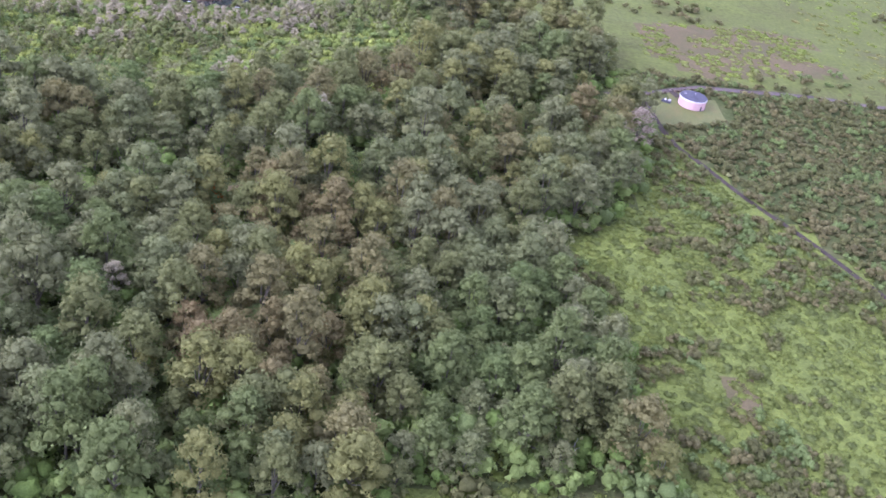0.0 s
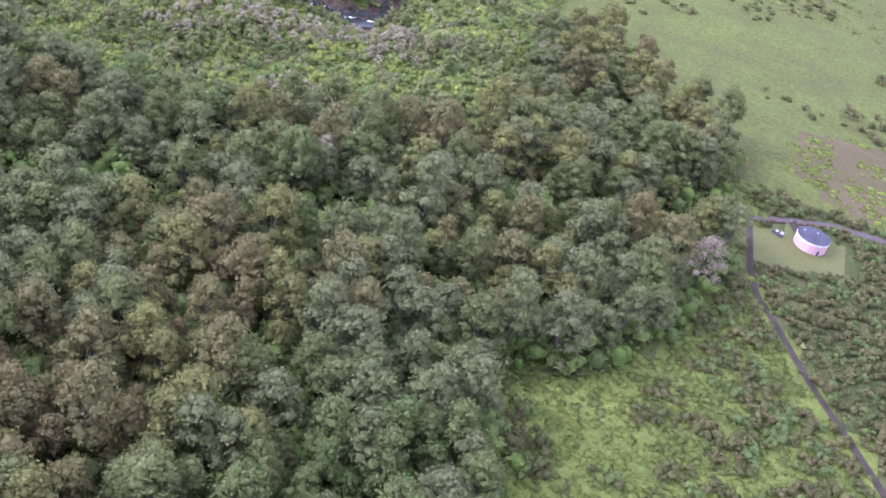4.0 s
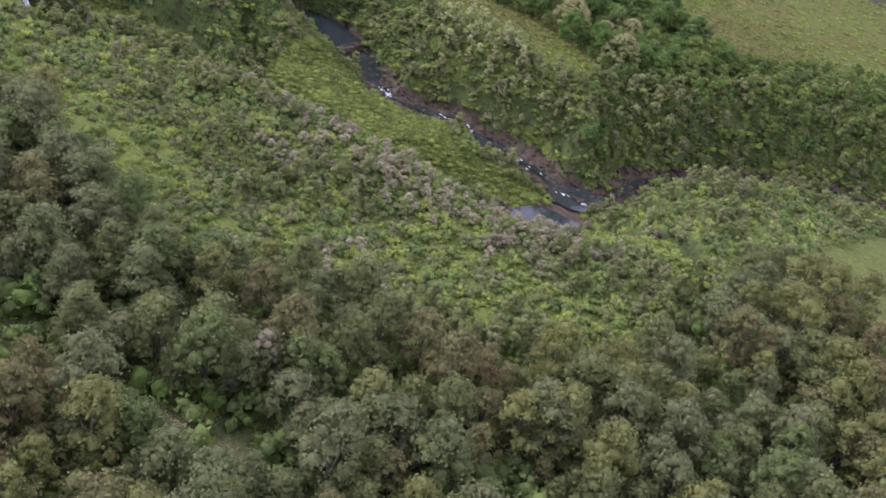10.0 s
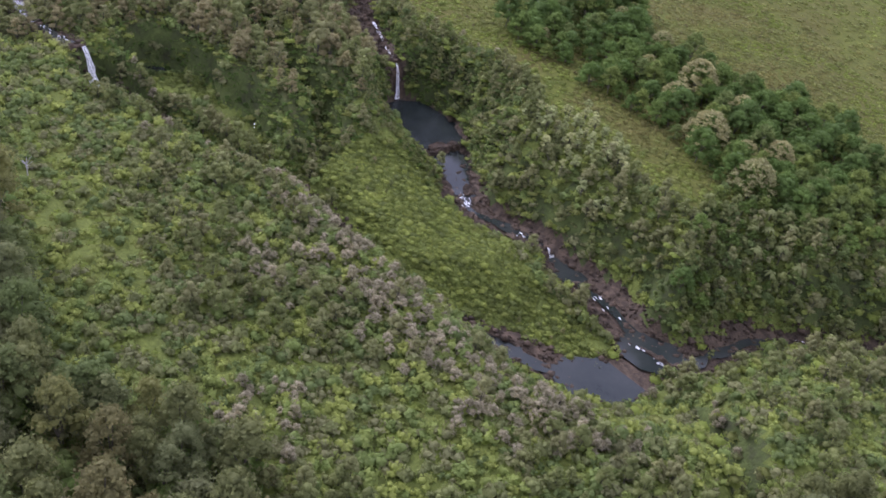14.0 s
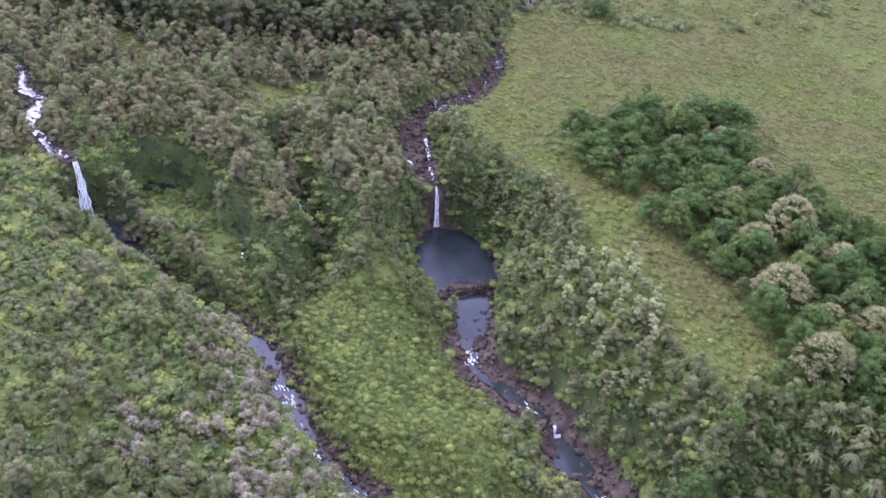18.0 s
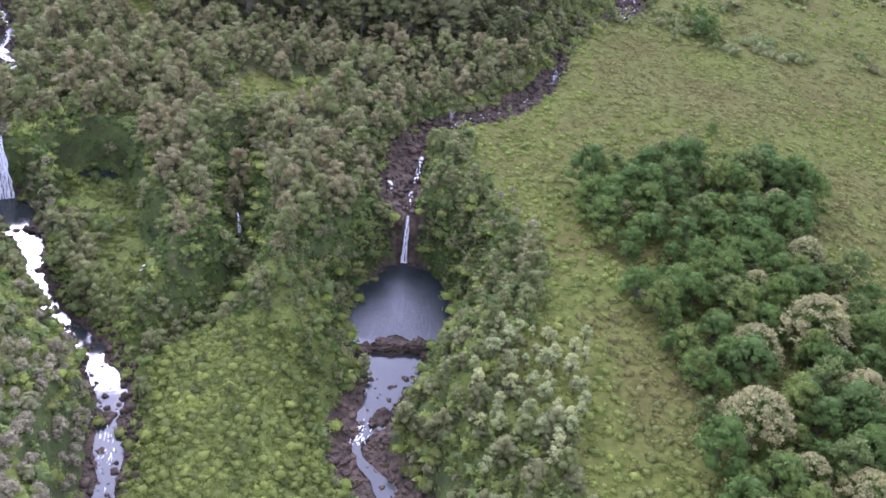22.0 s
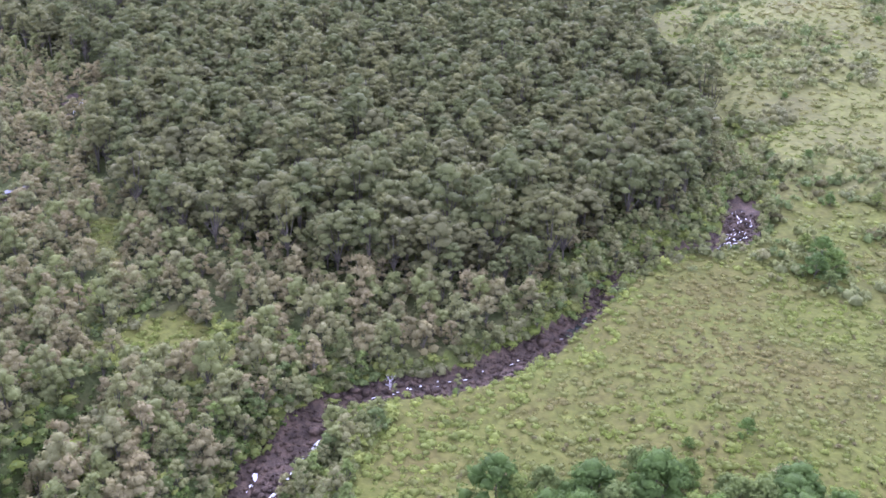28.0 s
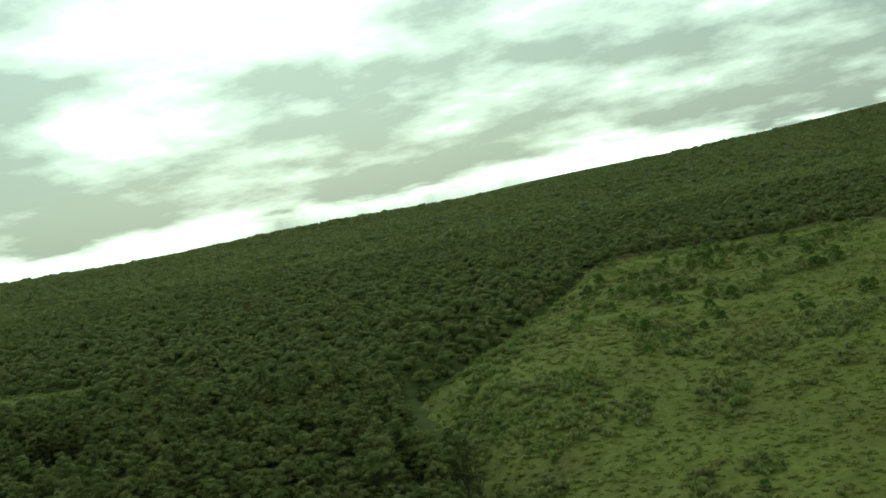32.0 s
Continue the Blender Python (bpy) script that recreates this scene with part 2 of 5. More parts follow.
def vnoise(x, y, size, seed=0):
    """Smooth noise from -1 to 1, vectorised."""
    x, y = np.asarray(x, float) / size, np.asarray(y, float) / size
    ix, iy = np.floor(x), np.floor(y)
    u, v = x - ix, y - iy
    u, v = u * u * (3 - 2 * u), v * v * (3 - 2 * v)
    a = lattice(ix, iy, seed) * (1 - u) + lattice(ix + 1, iy, seed) * u
    b = lattice(ix, iy + 1, seed) * (1 - u) + lattice(ix + 1, iy + 1, seed) * u
    return 2 * (a * (1 - v) + b * v) - 1


# each stream: x, y, water level, half width of the bed, width of the bank
STREAM_MAIN = [(-2600, 700, 95, 2, 25), (-1430, 588, 46, 2, 30), (-1100, 552, 30, 2, 35), (-860, 496, 16, 2, 40), (-785, 525, 11, 3, 35), (-690, 557, 8, 3, 22), (-560, 612, 7.2, 3, 14),
               (-520, 607, 5, 6.2, 10), (-500, 610, 4, 6.3, 10), (-482, 605, 3, 5.5, 10), (-465, 588, 2.4, 2, 9), (-429, 573, 2, 2, 9), (-400, 571, 1.6, 2.5, 9), (-378, 563, 1, 5.2, 9), (-355, 549, 0.5, 5.4, 9),
               (-338, 530, -0.3, 4.8, 9), (-324, 516, -1.2, 4.6, 10), (-307, 516, -3.6, 7.4, 11), (-291, 515, -5.4, 7.4, 12), (-279, 517, -6.8, 6, 15), (-276, 519.5, -7.2, 5, 16), (-271.5, 521, -22, 4, 18), (-258, 523, -22, 11, 18), (-246, 524, -22, 15.5, 20),
               (-232, 524, -22, 15.5, 22), (-220, 523, -22, 12, 26), (-206, 525, -22.3, 6, 26), (-194, 522, -22.6, 5.5, 28), (-180, 519, -22.8, 5.5, 30), (-165, 526, -23, 6, 32), (-153, 535, -23.1, 5.5, 27), (-147.5, 539, -23.2, 4, 27),
               (-144, 540, -24.8, 3, 27), (-133, 541, -24.8, 6, 29), (-118, 546, -24.9, 5.5, 29), (-100, 547, -25, 5.5, 27), (-86, 549, -25.1, 8, 40), (-78, 562, -25.2, 6, 42), (-85, 590, -25.3, 4, 36), (-78, 617, -25.5, 4, 29), (-64, 650, -25.7, 4, 29),
               (-38, 692, -26, 4, 34), (-4, 718, -26.2, 5, 34), (30, 748, -26.4, 6, 34), (40, 790, -26.6, 5, 36), (90, 900, -28, 5, 40), (300, 1200, -40, 6, 60)]
STREAM_SOUTH = [(-1500, -80, 62, 2, 25), (-700, 180, 19, 2, 20), (-541, 255, 11, 3, 16), (-440, 312, 8, 3, 12), (-416, 330, 7.6, 2.5, 10), (-396, 326, 7.1, 2.5, 10), (-372, 336, 6.6, 3, 9), (-352, 352, 6.3, 3, 8), (-333, 354, 6, 4, 8), (-322, 365, 5.8, 3, 8), (-311, 362, 5.6, 4, 8), (-296, 364, 5.4, 2.5, 8), (-281, 373, 5.2, 4, 8), (-268.5, 383, 4.8, 3, 8),
                (-264.5, 386, -14, 3, 10), (-253, 392, -14, 8, 12), (-240, 403, -14.4, 6, 14), (-225, 412, -15.3, 4, 16), (-209, 424, -16.4, 4, 18), (-196, 440, -17.4, 5, 20), (-180, 452, -18, 5, 14), (-160, 458, -19, 5, 14),
                (-137, 464, -20.4, 4, 14), (-115, 480, -22, 4, 26), (-98, 497, -24, 4.5, 40), (-84, 511, -25, 6.5, 46), (-75, 526, -25.1, 9, 46), (-79, 537, -25.16, 8, 44)]
HOLLOW = [(-276, 410, -11.5, 10, 5), (-268, 416, -9.5, 12, 6), (-254, 422, -10.5, 12, 7), (-238, 430, -12, 11, 8), (-223, 438, -14, 8, 9), (-211, 443, -15.5, 5, 9)]
CHASM = [(-300, 458, -2, 2, 8), (-275, 462, -8, 3, 9), (-258, 466, -14, 3, 10), (-238, 474, -18, 1.5, 12), (-215, 470, -19, 1.5, 14), (-192, 452, -17.5, 2, 14)]
DITCH = [(34, 462, -1, 0.8, 6), (10, 496, -3, 1, 7), (1, 519, -5, 1, 8), (-14, 528, -9, 1, 10), (-40, 534, -18, 1, 14), (-66, 536, -25, 2, 16)]
CARVES = [STREAM_MAIN, STREAM_SOUTH, HOLLOW, CHASM, DITCH]


def upland(x, y):
    """The land with no gullies in it."""
    w = -x - 430
    z = 4 + 0.062 * (np.sqrt(w * w + 110 ** 2) + w) / 2
    far = -x - 1150
    z = z - 0.047 * (np.sqrt(far * far + 200 ** 2) + far) / 2
    z = z + 105 * np.clip((-x - 2200) / 2600, 0, 1) ** 1.5 * np.clip((y + 300) / 2600, 0, 1)
    z = z + 3.0 * np.exp(-(((x + 330) / 110) ** 2 + ((y - 640) / 70) ** 2))
    z = z + 9.0 * np.exp(-(((x + 830) / 130) ** 2 + ((y - 610) / 60) ** 2))
    z = z - 7 * np.clip((x - 20) / 400, 0, 3) * np.clip((y - 450) / 150, 0, 1)
    ry = np.interp(x, [-86, -64, -38, -4, 30, 90, 300, 900], [590, 650, 692, 718, 748, 900, 1200, 2200])
    down = np.clip((y - 545) / (ry - 545), 0, 1) * (y < ry) * np.clip((x + 88) / 25, 0, 1)
    z = z - 24 * down ** 0.8
    near = np.clip(1.4 - np.hypot(x + 250, y - 450) / 1600, 0, 1)
    return z + 1.6 * vnoise(x, y, 70, 3) * near + 0.7 * vnoise(x, y, 22, 5) * near + 14 * vnoise(x, y, 900, 8) * (1 - near)


def between(x, y):
    """1 on the low tongue of land between the two streams, with its level."""
    sx, sy = zip(*[(p[0], p[1]) for p in STREAM_SOUTH if -250 < p[0] < -80])
    mx, my = zip(*[(p[0], p[1]) for p in STREAM_MAIN if -250 < p[0] < -79])
    on = (y > np.interp(x, sx, sy)) & (y < np.interp(x, mx, my)) & (x < -72)
    return on * np.clip((x + 236) / 40, 0, 1), np.interp(x, [-240, -215, -185, -130, -80], [1, -8.5, -10.5, -14.5, -20])


def along(line, x, y):
    """Distance to a line, and the level, half width and bank at the nearest place of it."""
    best = np.full(x.shape, 1e9)
    lv, hw, bk = np.zeros(x.shape), np.ones(x.shape), np.ones(x.shape)
    for a, b in zip(line, line[1:]):
        dx, dy = b[0] - a[0], b[1] - a[1]
        k = np.clip(((x - a[0]) * dx + (y - a[1]) * dy) / (dx * dx + dy * dy), 0, 1)
        d = np.hypot(x - a[0] - k * dx, y - a[1] - k * dy)
        nearer = d < best
        best = np.where(nearer, d, best)
        for arr, i in ((lv, 2), (hw, 3), (bk, 4)):
            arr[nearer] = (a[i] + k * (b[i] - a[i]))[nearer]
    return best, lv, hw, bk


def land(x, y):
    x, y = np.asarray(x, float), np.asarray(y, float)
    base = upland(x, y)
    k, low = between(x, y)
    base = base + (low - base) * k * k * (3 - 2 * k)
    out = base.copy()
    wob = 2.2 * vnoise(x, y, 14, 11) + 1.0 * vnoise(x, y, 5, 12)
    for line in CARVES:
        d, lv, hw, bk = along(line, x, y)
        k = np.clip((d + wob * np.clip(hw / 6, 0.2, 1) - hw) / bk, 0, 1)
        soft = np.clip((bk - 30) / 10, 0, 1)
        s = np.sin(k * math.pi / 2) ** 1.25 * (1 - soft) + soft * k ** 1.1
        bed = lv - 0.8 + 0.3 * vnoise(x, y, 2.5, 13) + 1.7 * np.clip((7 - hw) / 3, 0, 1) * np.clip(d / hw, 0, 1) ** 2
        out = np.minimum(out, bed + (base - bed) * s)
    return out


def steep(x, y):
    return np.hypot(land(x + 1, y) - land(x - 1, y), land(x, y + 1) - land(x, y - 1)) / 2


def inside(poly, x, y):
    c = np.zeros(np.shape(x), bool)
    for (ax, ay), (bx, by) in zip(poly, poly[1:] + poly[:1]):
        hit = ((ay > y) != (by > y)) & (x < (bx - ax) * (y - ay) / (by - ay + 1e-9) + ax)
        c ^= hit
    return c


FOREST = [(-260, 200), (-260, 320), (-196, 342), (-121, 350), (-80, 354), (-60, 374), (-32, 398), (-8, 394), (6, 400), (20, 432), (25, 462), (20, 492), (9, 530), (18, 566), (44, 560), (62, 535), (74, 514), (90, 504), (111, 488),
          (113, 445), (118, 410), (121, 394), (103, 340), (84, 312), (60, 304), (70, 279), (80, 245), (88, 215), (93, 188), (60, 184), (34, 182), (8, 174), (-70, 158), (-130, 120), (-200, 130)]
SCRUBWOOD = [(-212, 432), (-222, 480), (-240, 503), (-268, 511), (-300, 508), (-345, 518), (-352, 470), (-392, 413), (-440, 345), (-560, 270), (-620, 60), (-330, 120), (-285, 330), (-268, 372), (-285, 395), (-262, 440)]
CLEARING = [(-318, 440), (-350, 450), (-338, 486), (-322, 478)]
LOW_RIM = [(-240, 495), (-228, 509), (-212, 513), (-195, 514), (-172, 514), (-150, 525), (-120, 535), (-120, 522), (-160, 500), (-195, 486), (-224, 484)]
LOW_POND = [(-92, 498), (-70, 522), (-52, 530), (-38, 520), (-34, 498), (-60, 482), (-86, 484)]
GREY_RIM = [(-165, 447, 0, 0, 0), (-130, 443, 0, 0, 0), (-98, 451, 0, 0, 0), (-63, 460, 0, 0, 0), (-39, 474, 0, 0, 0), (-20, 488, 0, 0, 0)]
PALMS = [(-113.0, 602.0), (-110.0, 607.0), (-106.0, 600.0), (-103.0, 609.0), (-116.0, 610.0), (-99.0, 604.0), (-108.0, 614.0), (-96.0, 612.0)]
LANE = [(114, 436, 0, 0, 0), (97, 415, 0, 0, 0), (85, 401, 0, 0, 0), (62, 391, 0, 0, 0), (46, 382, 0, 0, 0)]
RAVINE = [(-848, 490), (-850, 530), (-800, 556), (-740, 566), (-690, 560), (-690, 538), (-760, 508), (-800, 488)]
GLADES = [(-728, 290, 34, 36), (-692, 370, 18, 34), (-985, 60, 42, 115), (-900, 235, 50, 46)]
CLEARING_WEST = [(-358, 428), (-345, 442), (-380, 402), (-408, 388), (-400, 374), (-368, 400)]
PAD = [(128, 411), (122, 432), (139, 450), (160, 447), (164, 432), (146, 414)]
BARE = [(130, 512), (138, 546), (163, 560), (214, 580), (240, 560), (236, 503), (205, 498), (165, 474), (144, 472)]
SCAR = [(107.0, 239.6), (116.1, 241.3), (123.1, 225.1), (114.9, 222.5)]
GROVE = [(-252, 583), (-238, 600), (-246, 622), (-262, 646), (-300, 664), (-322, 640), (-312, 600), (-290, 578)]
GROVE_EAST = [(-224, 590), (-208, 597), (-176, 606), (-150, 600), (-118, 612), (-105, 640), (-120, 690), (-190, 690), (-250, 665), (-258, 640), (-248, 612), (-238, 600)]
DARKBANK = [(-102, 560), (-90, 580), (-90, 620), (-72, 650), (-50, 695), (10, 735), (34, 770), (30, 830), (-60, 800), (-110, 705), (-140, 640), (-138, 600)]
WEDGE = [(-206, 470), (-208, 492), (-196, 503), (-160, 512), (-108, 526), (-84, 534), (-80, 522), (-96, 494), (-128, 474), (-160, 464), (-190, 462)]
ROAD = [(121, 441), (125, 406), (129, 391), (145, 363), (163, 334), (180, 306), (202, 276), (260, 200), (330, 110)]
DRIVE = [(104, 436), (114, 440), (123, 442), (137, 451), (154, 461), (190, 466), (300, 480)]
MAIN_X = np.array([p[0] for p in STREAM_MAIN if p[0] < -80])
MAIN_Y = np.array([p[1] for p in STREAM_MAIN if p[0] < -80])
WOOD, SCRUB, WEST, GRASS, SHRUBS, FERN, LAWN, EARTH, BED, HEATH, FARWOOD, PASTURE, BANK = range(13)


def low_rim(x, y):
    """The edge above the plunge pool and the reach below it, where nothing tall grows."""
    return inside(LOW_RIM, x, y) | inside(LOW_POND, x, y)


def grass_patch(x, y):
    """Pale grass openings among the shrubs."""
    return ((x + 150) / 36) ** 2 + ((y - 371) / 15) ** 2 + 0.5 * vnoise(x, y, 12, 87) < 1


def in_glade(x, y):
    """Open grass within the western forest."""
    c = np.zeros(np.shape(x), bool)
    for gx, gy, rx, ry in GLADES:
        c |= ((x - gx) / rx) ** 2 + ((y - gy) / ry) ** 2 < 1 + 0.5 * vnoise(x, y, 35, 77)
    return c


def zone(x, y):
    """What grows at a place."""
    x, y = np.asarray(x, float), np.asarray(y, float)
    north = y > np.interp(x, MAIN_X, MAIN_Y, right=9e9)
    z = np.full(x.shape, SHRUBS)
    wob = 8 * vnoise(x, y, 30, 21)
    z[(x < -346) & ~north] = SCRUB
    z[(x < -396 + wob) & ~north] = WEST
    z[north] = GRASS
    z[(x > 40) & (y < 470)] = FERN
    road_y = np.interp(x, [p[0] for p in ROAD], [p[1] for p in ROAD])
    z[(x > 128) & (y > road_y + 6)] = HEATH
    z[(x > 20) & (y > 470)] = PASTURE
    z[(x > 0) & (y > 570)] = PASTURE
    z[inside(SCRUBWOOD, x, y)] = SCRUB
    z[inside(CLEARING, x + wob * 0.3, y) | inside(CLEARING_WEST, x + wob * 0.3, y)] = GRASS
    z[inside(WEDGE, x, y)] = FERN
    z[inside(FOREST, x + wob * 0.4, y + wob * 0.3)] = WOOD
    z[(along(LANE, x, y)[0] < 4.5 + wob * 0.2) & (x > 70)] = LAWN
    z[inside(BARE, x + wob, y + wob)] = EARTH
    z[inside(SCAR, x + wob * 0.2, y)] = EARTH
    z[inside(PAD, x, y)] = LAWN
    far = (x < -1150 - 140 * north + 5 * wob) | (y > 900 + 4 * wob) | ((y < 90) & (x > -300)) | (x > 420)
    z[far] = FARWOOD
    z[in_glade(x, y)] = GRASS
    z[north & (x < -440) & (x > -1290) & (vnoise(x, y, 55, 31) + 0.5 * vnoise(x, y, 18, 32) > 0.28)] = HEATH
    d, lv, hw, bk = along(HOLLOW, x, y)
    z[(d < hw + 1.5 + wob * 0.3) & (z == SCRUB)] = FERN
    z[(d < hw + 1.5) & (z == SHRUBS)] = FERN
    for line in (STREAM_MAIN, STREAM_SOUTH):
        d, lv, hw, bk = along(line, x, y)
        if line is STREAM_SOUTH:
            d = np.where((x > -425) | ((x > -545) & (x < -498)), d, 1e3)
        if line is STREAM_MAIN:
            z[(d < hw + bk + 3 + wob * 0.5) & north & (x > -322) & (x < -40)] = BANK
            z[(d < hw + 6 + wob * 0.4) & (x > -640) & ~(north & (x < -322) & (x > -415)) & (d > hw + 1.5) & (z != WOOD) & (z != FERN)] = BANK
            z[(d < hw + 15 + wob * 0.4) & ~north & (x > -640) & (x < -330) & (z == WEST)] = BANK
        z[(d < hw + np.where((lv < -22.4) & (y > 500) & (x < -90), 4.2, np.where((lv < -20) | ((x > -530) & (x < -330) & (y > 500) & ((x > -400) | (x < -472))), 1.8, 0.4))) & (x > -532)] = BED
    return z


# ---- ground: one sheet, fine near the subject and coarse towards the horizon ----
def spaced(lo, hi, step, far_lo, far_hi, grow=1.12):
    mid = list(np.arange(lo, hi + step / 2, step))
    out, s, p = [], step, hi
    while p < far_hi:
        s *= grow
        p += s
        out.append(p)
    left, s, p = [], step, lo
    while p > far_lo:
        s *= grow
        p -= s
        left.append(p)
    return np.array(left[::-1] + mid + out)


def mesh_from(name, verts, faces, mats, mat_index=None, smooth=False):
    """A mesh from arrays; faces all have as many corners as the array is wide."""
    me = bpy.data.meshes.new(name)
    verts, faces = np.asarray(verts, np.float32), np.asarray(faces, np.int32)
    n, k = faces.shape
    me.vertices.add(len(verts))
    me.vertices.foreach_set("co", verts.ravel())
    me.loops.add(n * k)
    me.loops.foreach_set("vertex_index", faces.ravel())
    me.polygons.add(n)
    me.polygons.foreach_set("loop_start", np.arange(0, n * k, k, dtype=np.int32))
    for m in mats:
        me.materials.append(m)
    if mat_index is not None:
        me.polygons.foreach_set("material_index", np.asarray(mat_index, np.int32))
    me.polygons.foreach_set("use_smooth", np.full(n, smooth))
    me.update(calc_edges=True)
    return me


def build_ground():
    xs = spaced(-345, -55, 2.0, -4900, 4900, 1.05)
    ys = spaced(372, 600, 2.0, -4900, 4900, 1.05)
    gx, gy = np.meshgrid(xs, ys)
    gz = land(gx.ravel(), gy.ravel())
    verts = np.c_[gx.ravel(), gy.ravel(), gz]
    nx, ny = len(xs), len(ys)
    i = (np.arange(ny - 1)[:, None] * nx + np.arange(nx - 1)[None]).ravel()
    faces = np.c_[i, i + 1, i + nx + 1, i + nx]
    mid = verts[faces].mean(1)
    kinds = zone(mid[:, 0], mid[:, 1])
    index = np.array([1, 1, 1, 3, 2, 2, 5, 4, 6, 3, 7, 9, 2])[kinds]
    index[(kinds == HEATH) & (mid[:, 0] > 0)] = 1
    # west of here the pasture takes the grass with sunlight in its colour
    index[(index == 3) & (mid[:, 0] + 25 * vnoise(mid[:, 0], mid[:, 1], 40, 91) < -560)] = 10
    e1, e2 = verts[faces[:, 2]] - verts[faces[:, 0]], verts[faces[:, 3]] - verts[faces[:, 1]]
    nrm = np.cross(e1, e2)
    slope = nrm[:, 2] / np.linalg.norm(nrm, axis=1)
    index[(slope < 0.62) & (index != 7) & (index != 9)] = 8
    d, lv, hw, bk = along(STREAM_MAIN, mid[:, 0], mid[:, 1])
    index[(mid[:, 2] < lv + 2.2) & (d < hw + 2) & (mid[:, 0] > -532)] = 6
    index[np.hypot(mid[:, 0] + 276, mid[:, 1] - 517) < 6] = 6
    mats = [GROUND_WOOD, GROUND_WOOD, GROUND_FERN, GROUND_PASTURE, GROUND_BARE, GROUND_LAWN, ROCK, GROUND_FAR, CLIFF, GROUND_FIELD, GROUND_SUNLIT]
    ob = new("ground", mesh_from("ground", verts, faces, mats, index, True))
    return tagged(ob, "rolling green upland ground cut by stream gullies", "ground", kind="structure")


build_ground()


def smooth_line(pts, step):
    """Evenly spaced points on a polyline, softly rounded, in all columns."""
    p = np.array(pts, float)
    d = np.r_[0, np.cumsum(np.hypot(*(np.diff(p[:, :2], axis=0)).T))]
    s = np.arange(0, d[-1], step)
    return np.stack([np.interp(s, d, p[:, c]) for c in range(p.shape[1])], 1)


def ribbon(name, pts, half, mat, lift=0.0, step=4.0, z=None):
    p = smooth_line(pts, step)
    t = np.gradient(p[:, :2], axis=0)
    t /= np.linalg.norm(t, axis=1)[:, None] + 1e-9
    nrm = np.c_[-t[:, 1], t[:, 0]]
    h = half(p) if callable(half) else np.full(len(p), half)
    rows = []
    for k in (-1, -0.5, 0, 0.5, 1):
        xy = p[:, :2] + nrm * (h * k)[:, None]
        zz = land(xy[:, 0], xy[:, 1]) + lift if z is None else p[:, z] + lift
        rows.append(np.c_[xy, zz])
    v = np.stack(rows, 1).reshape(-1, 3)
    n = len(p)
    i = (np.arange(n - 1)[:, None] * 5 + np.arange(4)[None]).ravel()
    return new(name, mesh_from(name, v, np.c_[i, i + 5, i + 6, i + 1], [mat], None, True))


tagged(ribbon("road", ROAD, 1.25, ASPHALT, 0.18, 3), "narrow worn grey lane through the scrub", "road", kind="structure")
tagged(ribbon("road", DRIVE, 1.9, material("reddish_gravel", [(0.055, 0.044, 0.034), (0.072, 0.056, 0.044), (0.09, 0.07, 0.055)], scale=0.3, rough=0.9), 0.15, 3), "reddish gravel track beside the water tank", "road", kind="structure")


TRACK = [(-95, 292), (-62, 300), (-34, 316), (-16, 329), (8, 340)]
tagged(ribbon("road", TRACK, 1.6, GROUND_BARE, 0.15, 3), "brown dirt track through the forest", "road", kind="structure")


# ---- water ----
def water_half(p):
    """Half the width of the water: pools fill their bed, shallow reaches leave rock at both sides."""
    x, y, hw = p[:, 0], p[:, 1], p[:, 3]
    main = y > 500
    share = np.where(x < -262, np.where(main, 0.1, 0.6), np.where(main, 0.4, 0.55))
    share = np.where(main & (x > -214) & (x < -186), 0.95, share)
    share = np.where(main & (x > -147) & (x < -128), 1.05, share)
    share = np.where(~main & (x > -204) & (x < -176), 1.0, share)
    share = np.where(~main & (x > -120), 1.0, share)
    return np.where(hw > 6.4, hw * 1.1 + 2.0, hw * share * (1 + 0.55 * vnoise(x, y, 5, 81)))


def reach(line, a, b):
    pts = smooth_line(line[a:b], 3.0)
    t = np.gradient(pts[:, :2], axis=0)
    t /= np.linalg.norm(t, axis=1)[:, None] + 1e-9
    sway = np.where(pts[:, 3] > 6.3, 0, pts[:, 3] * 0.4) * vnoise(pts[:, 0], pts[:, 1], 11, 83)
    pts[:, 0] -= t[:, 1] * sway
    pts[:, 1] += t[:, 0] * sway
    ob = ribbon("water", pts, water_half, WATER, 0, 3, z=2)
    ob.data.materials.append(POOL)
    for f in ob.data.polygons:
        f.material_index = int(f.center.x < -224 and f.center.y > 490)
    return tagged(ob, "dark clear stream water over lava rock", "water", kind="structure")


def split_falls(line):
    """Reaches between the sheer drops."""
    cut, out = 0, []
    for i in range(len(line) - 1):
        run = math.hypot(line[i + 1][0] - line[i][0], line[i + 1][1] - line[i][1])
        if line[i][2] - line[i + 1][2] > 0.3 * run:
            out.append((cut, i + 1))
            cut = i + 1
    out.append((cut, len(line)))
    return [o for o in out if o[1] - o[0] > 1]


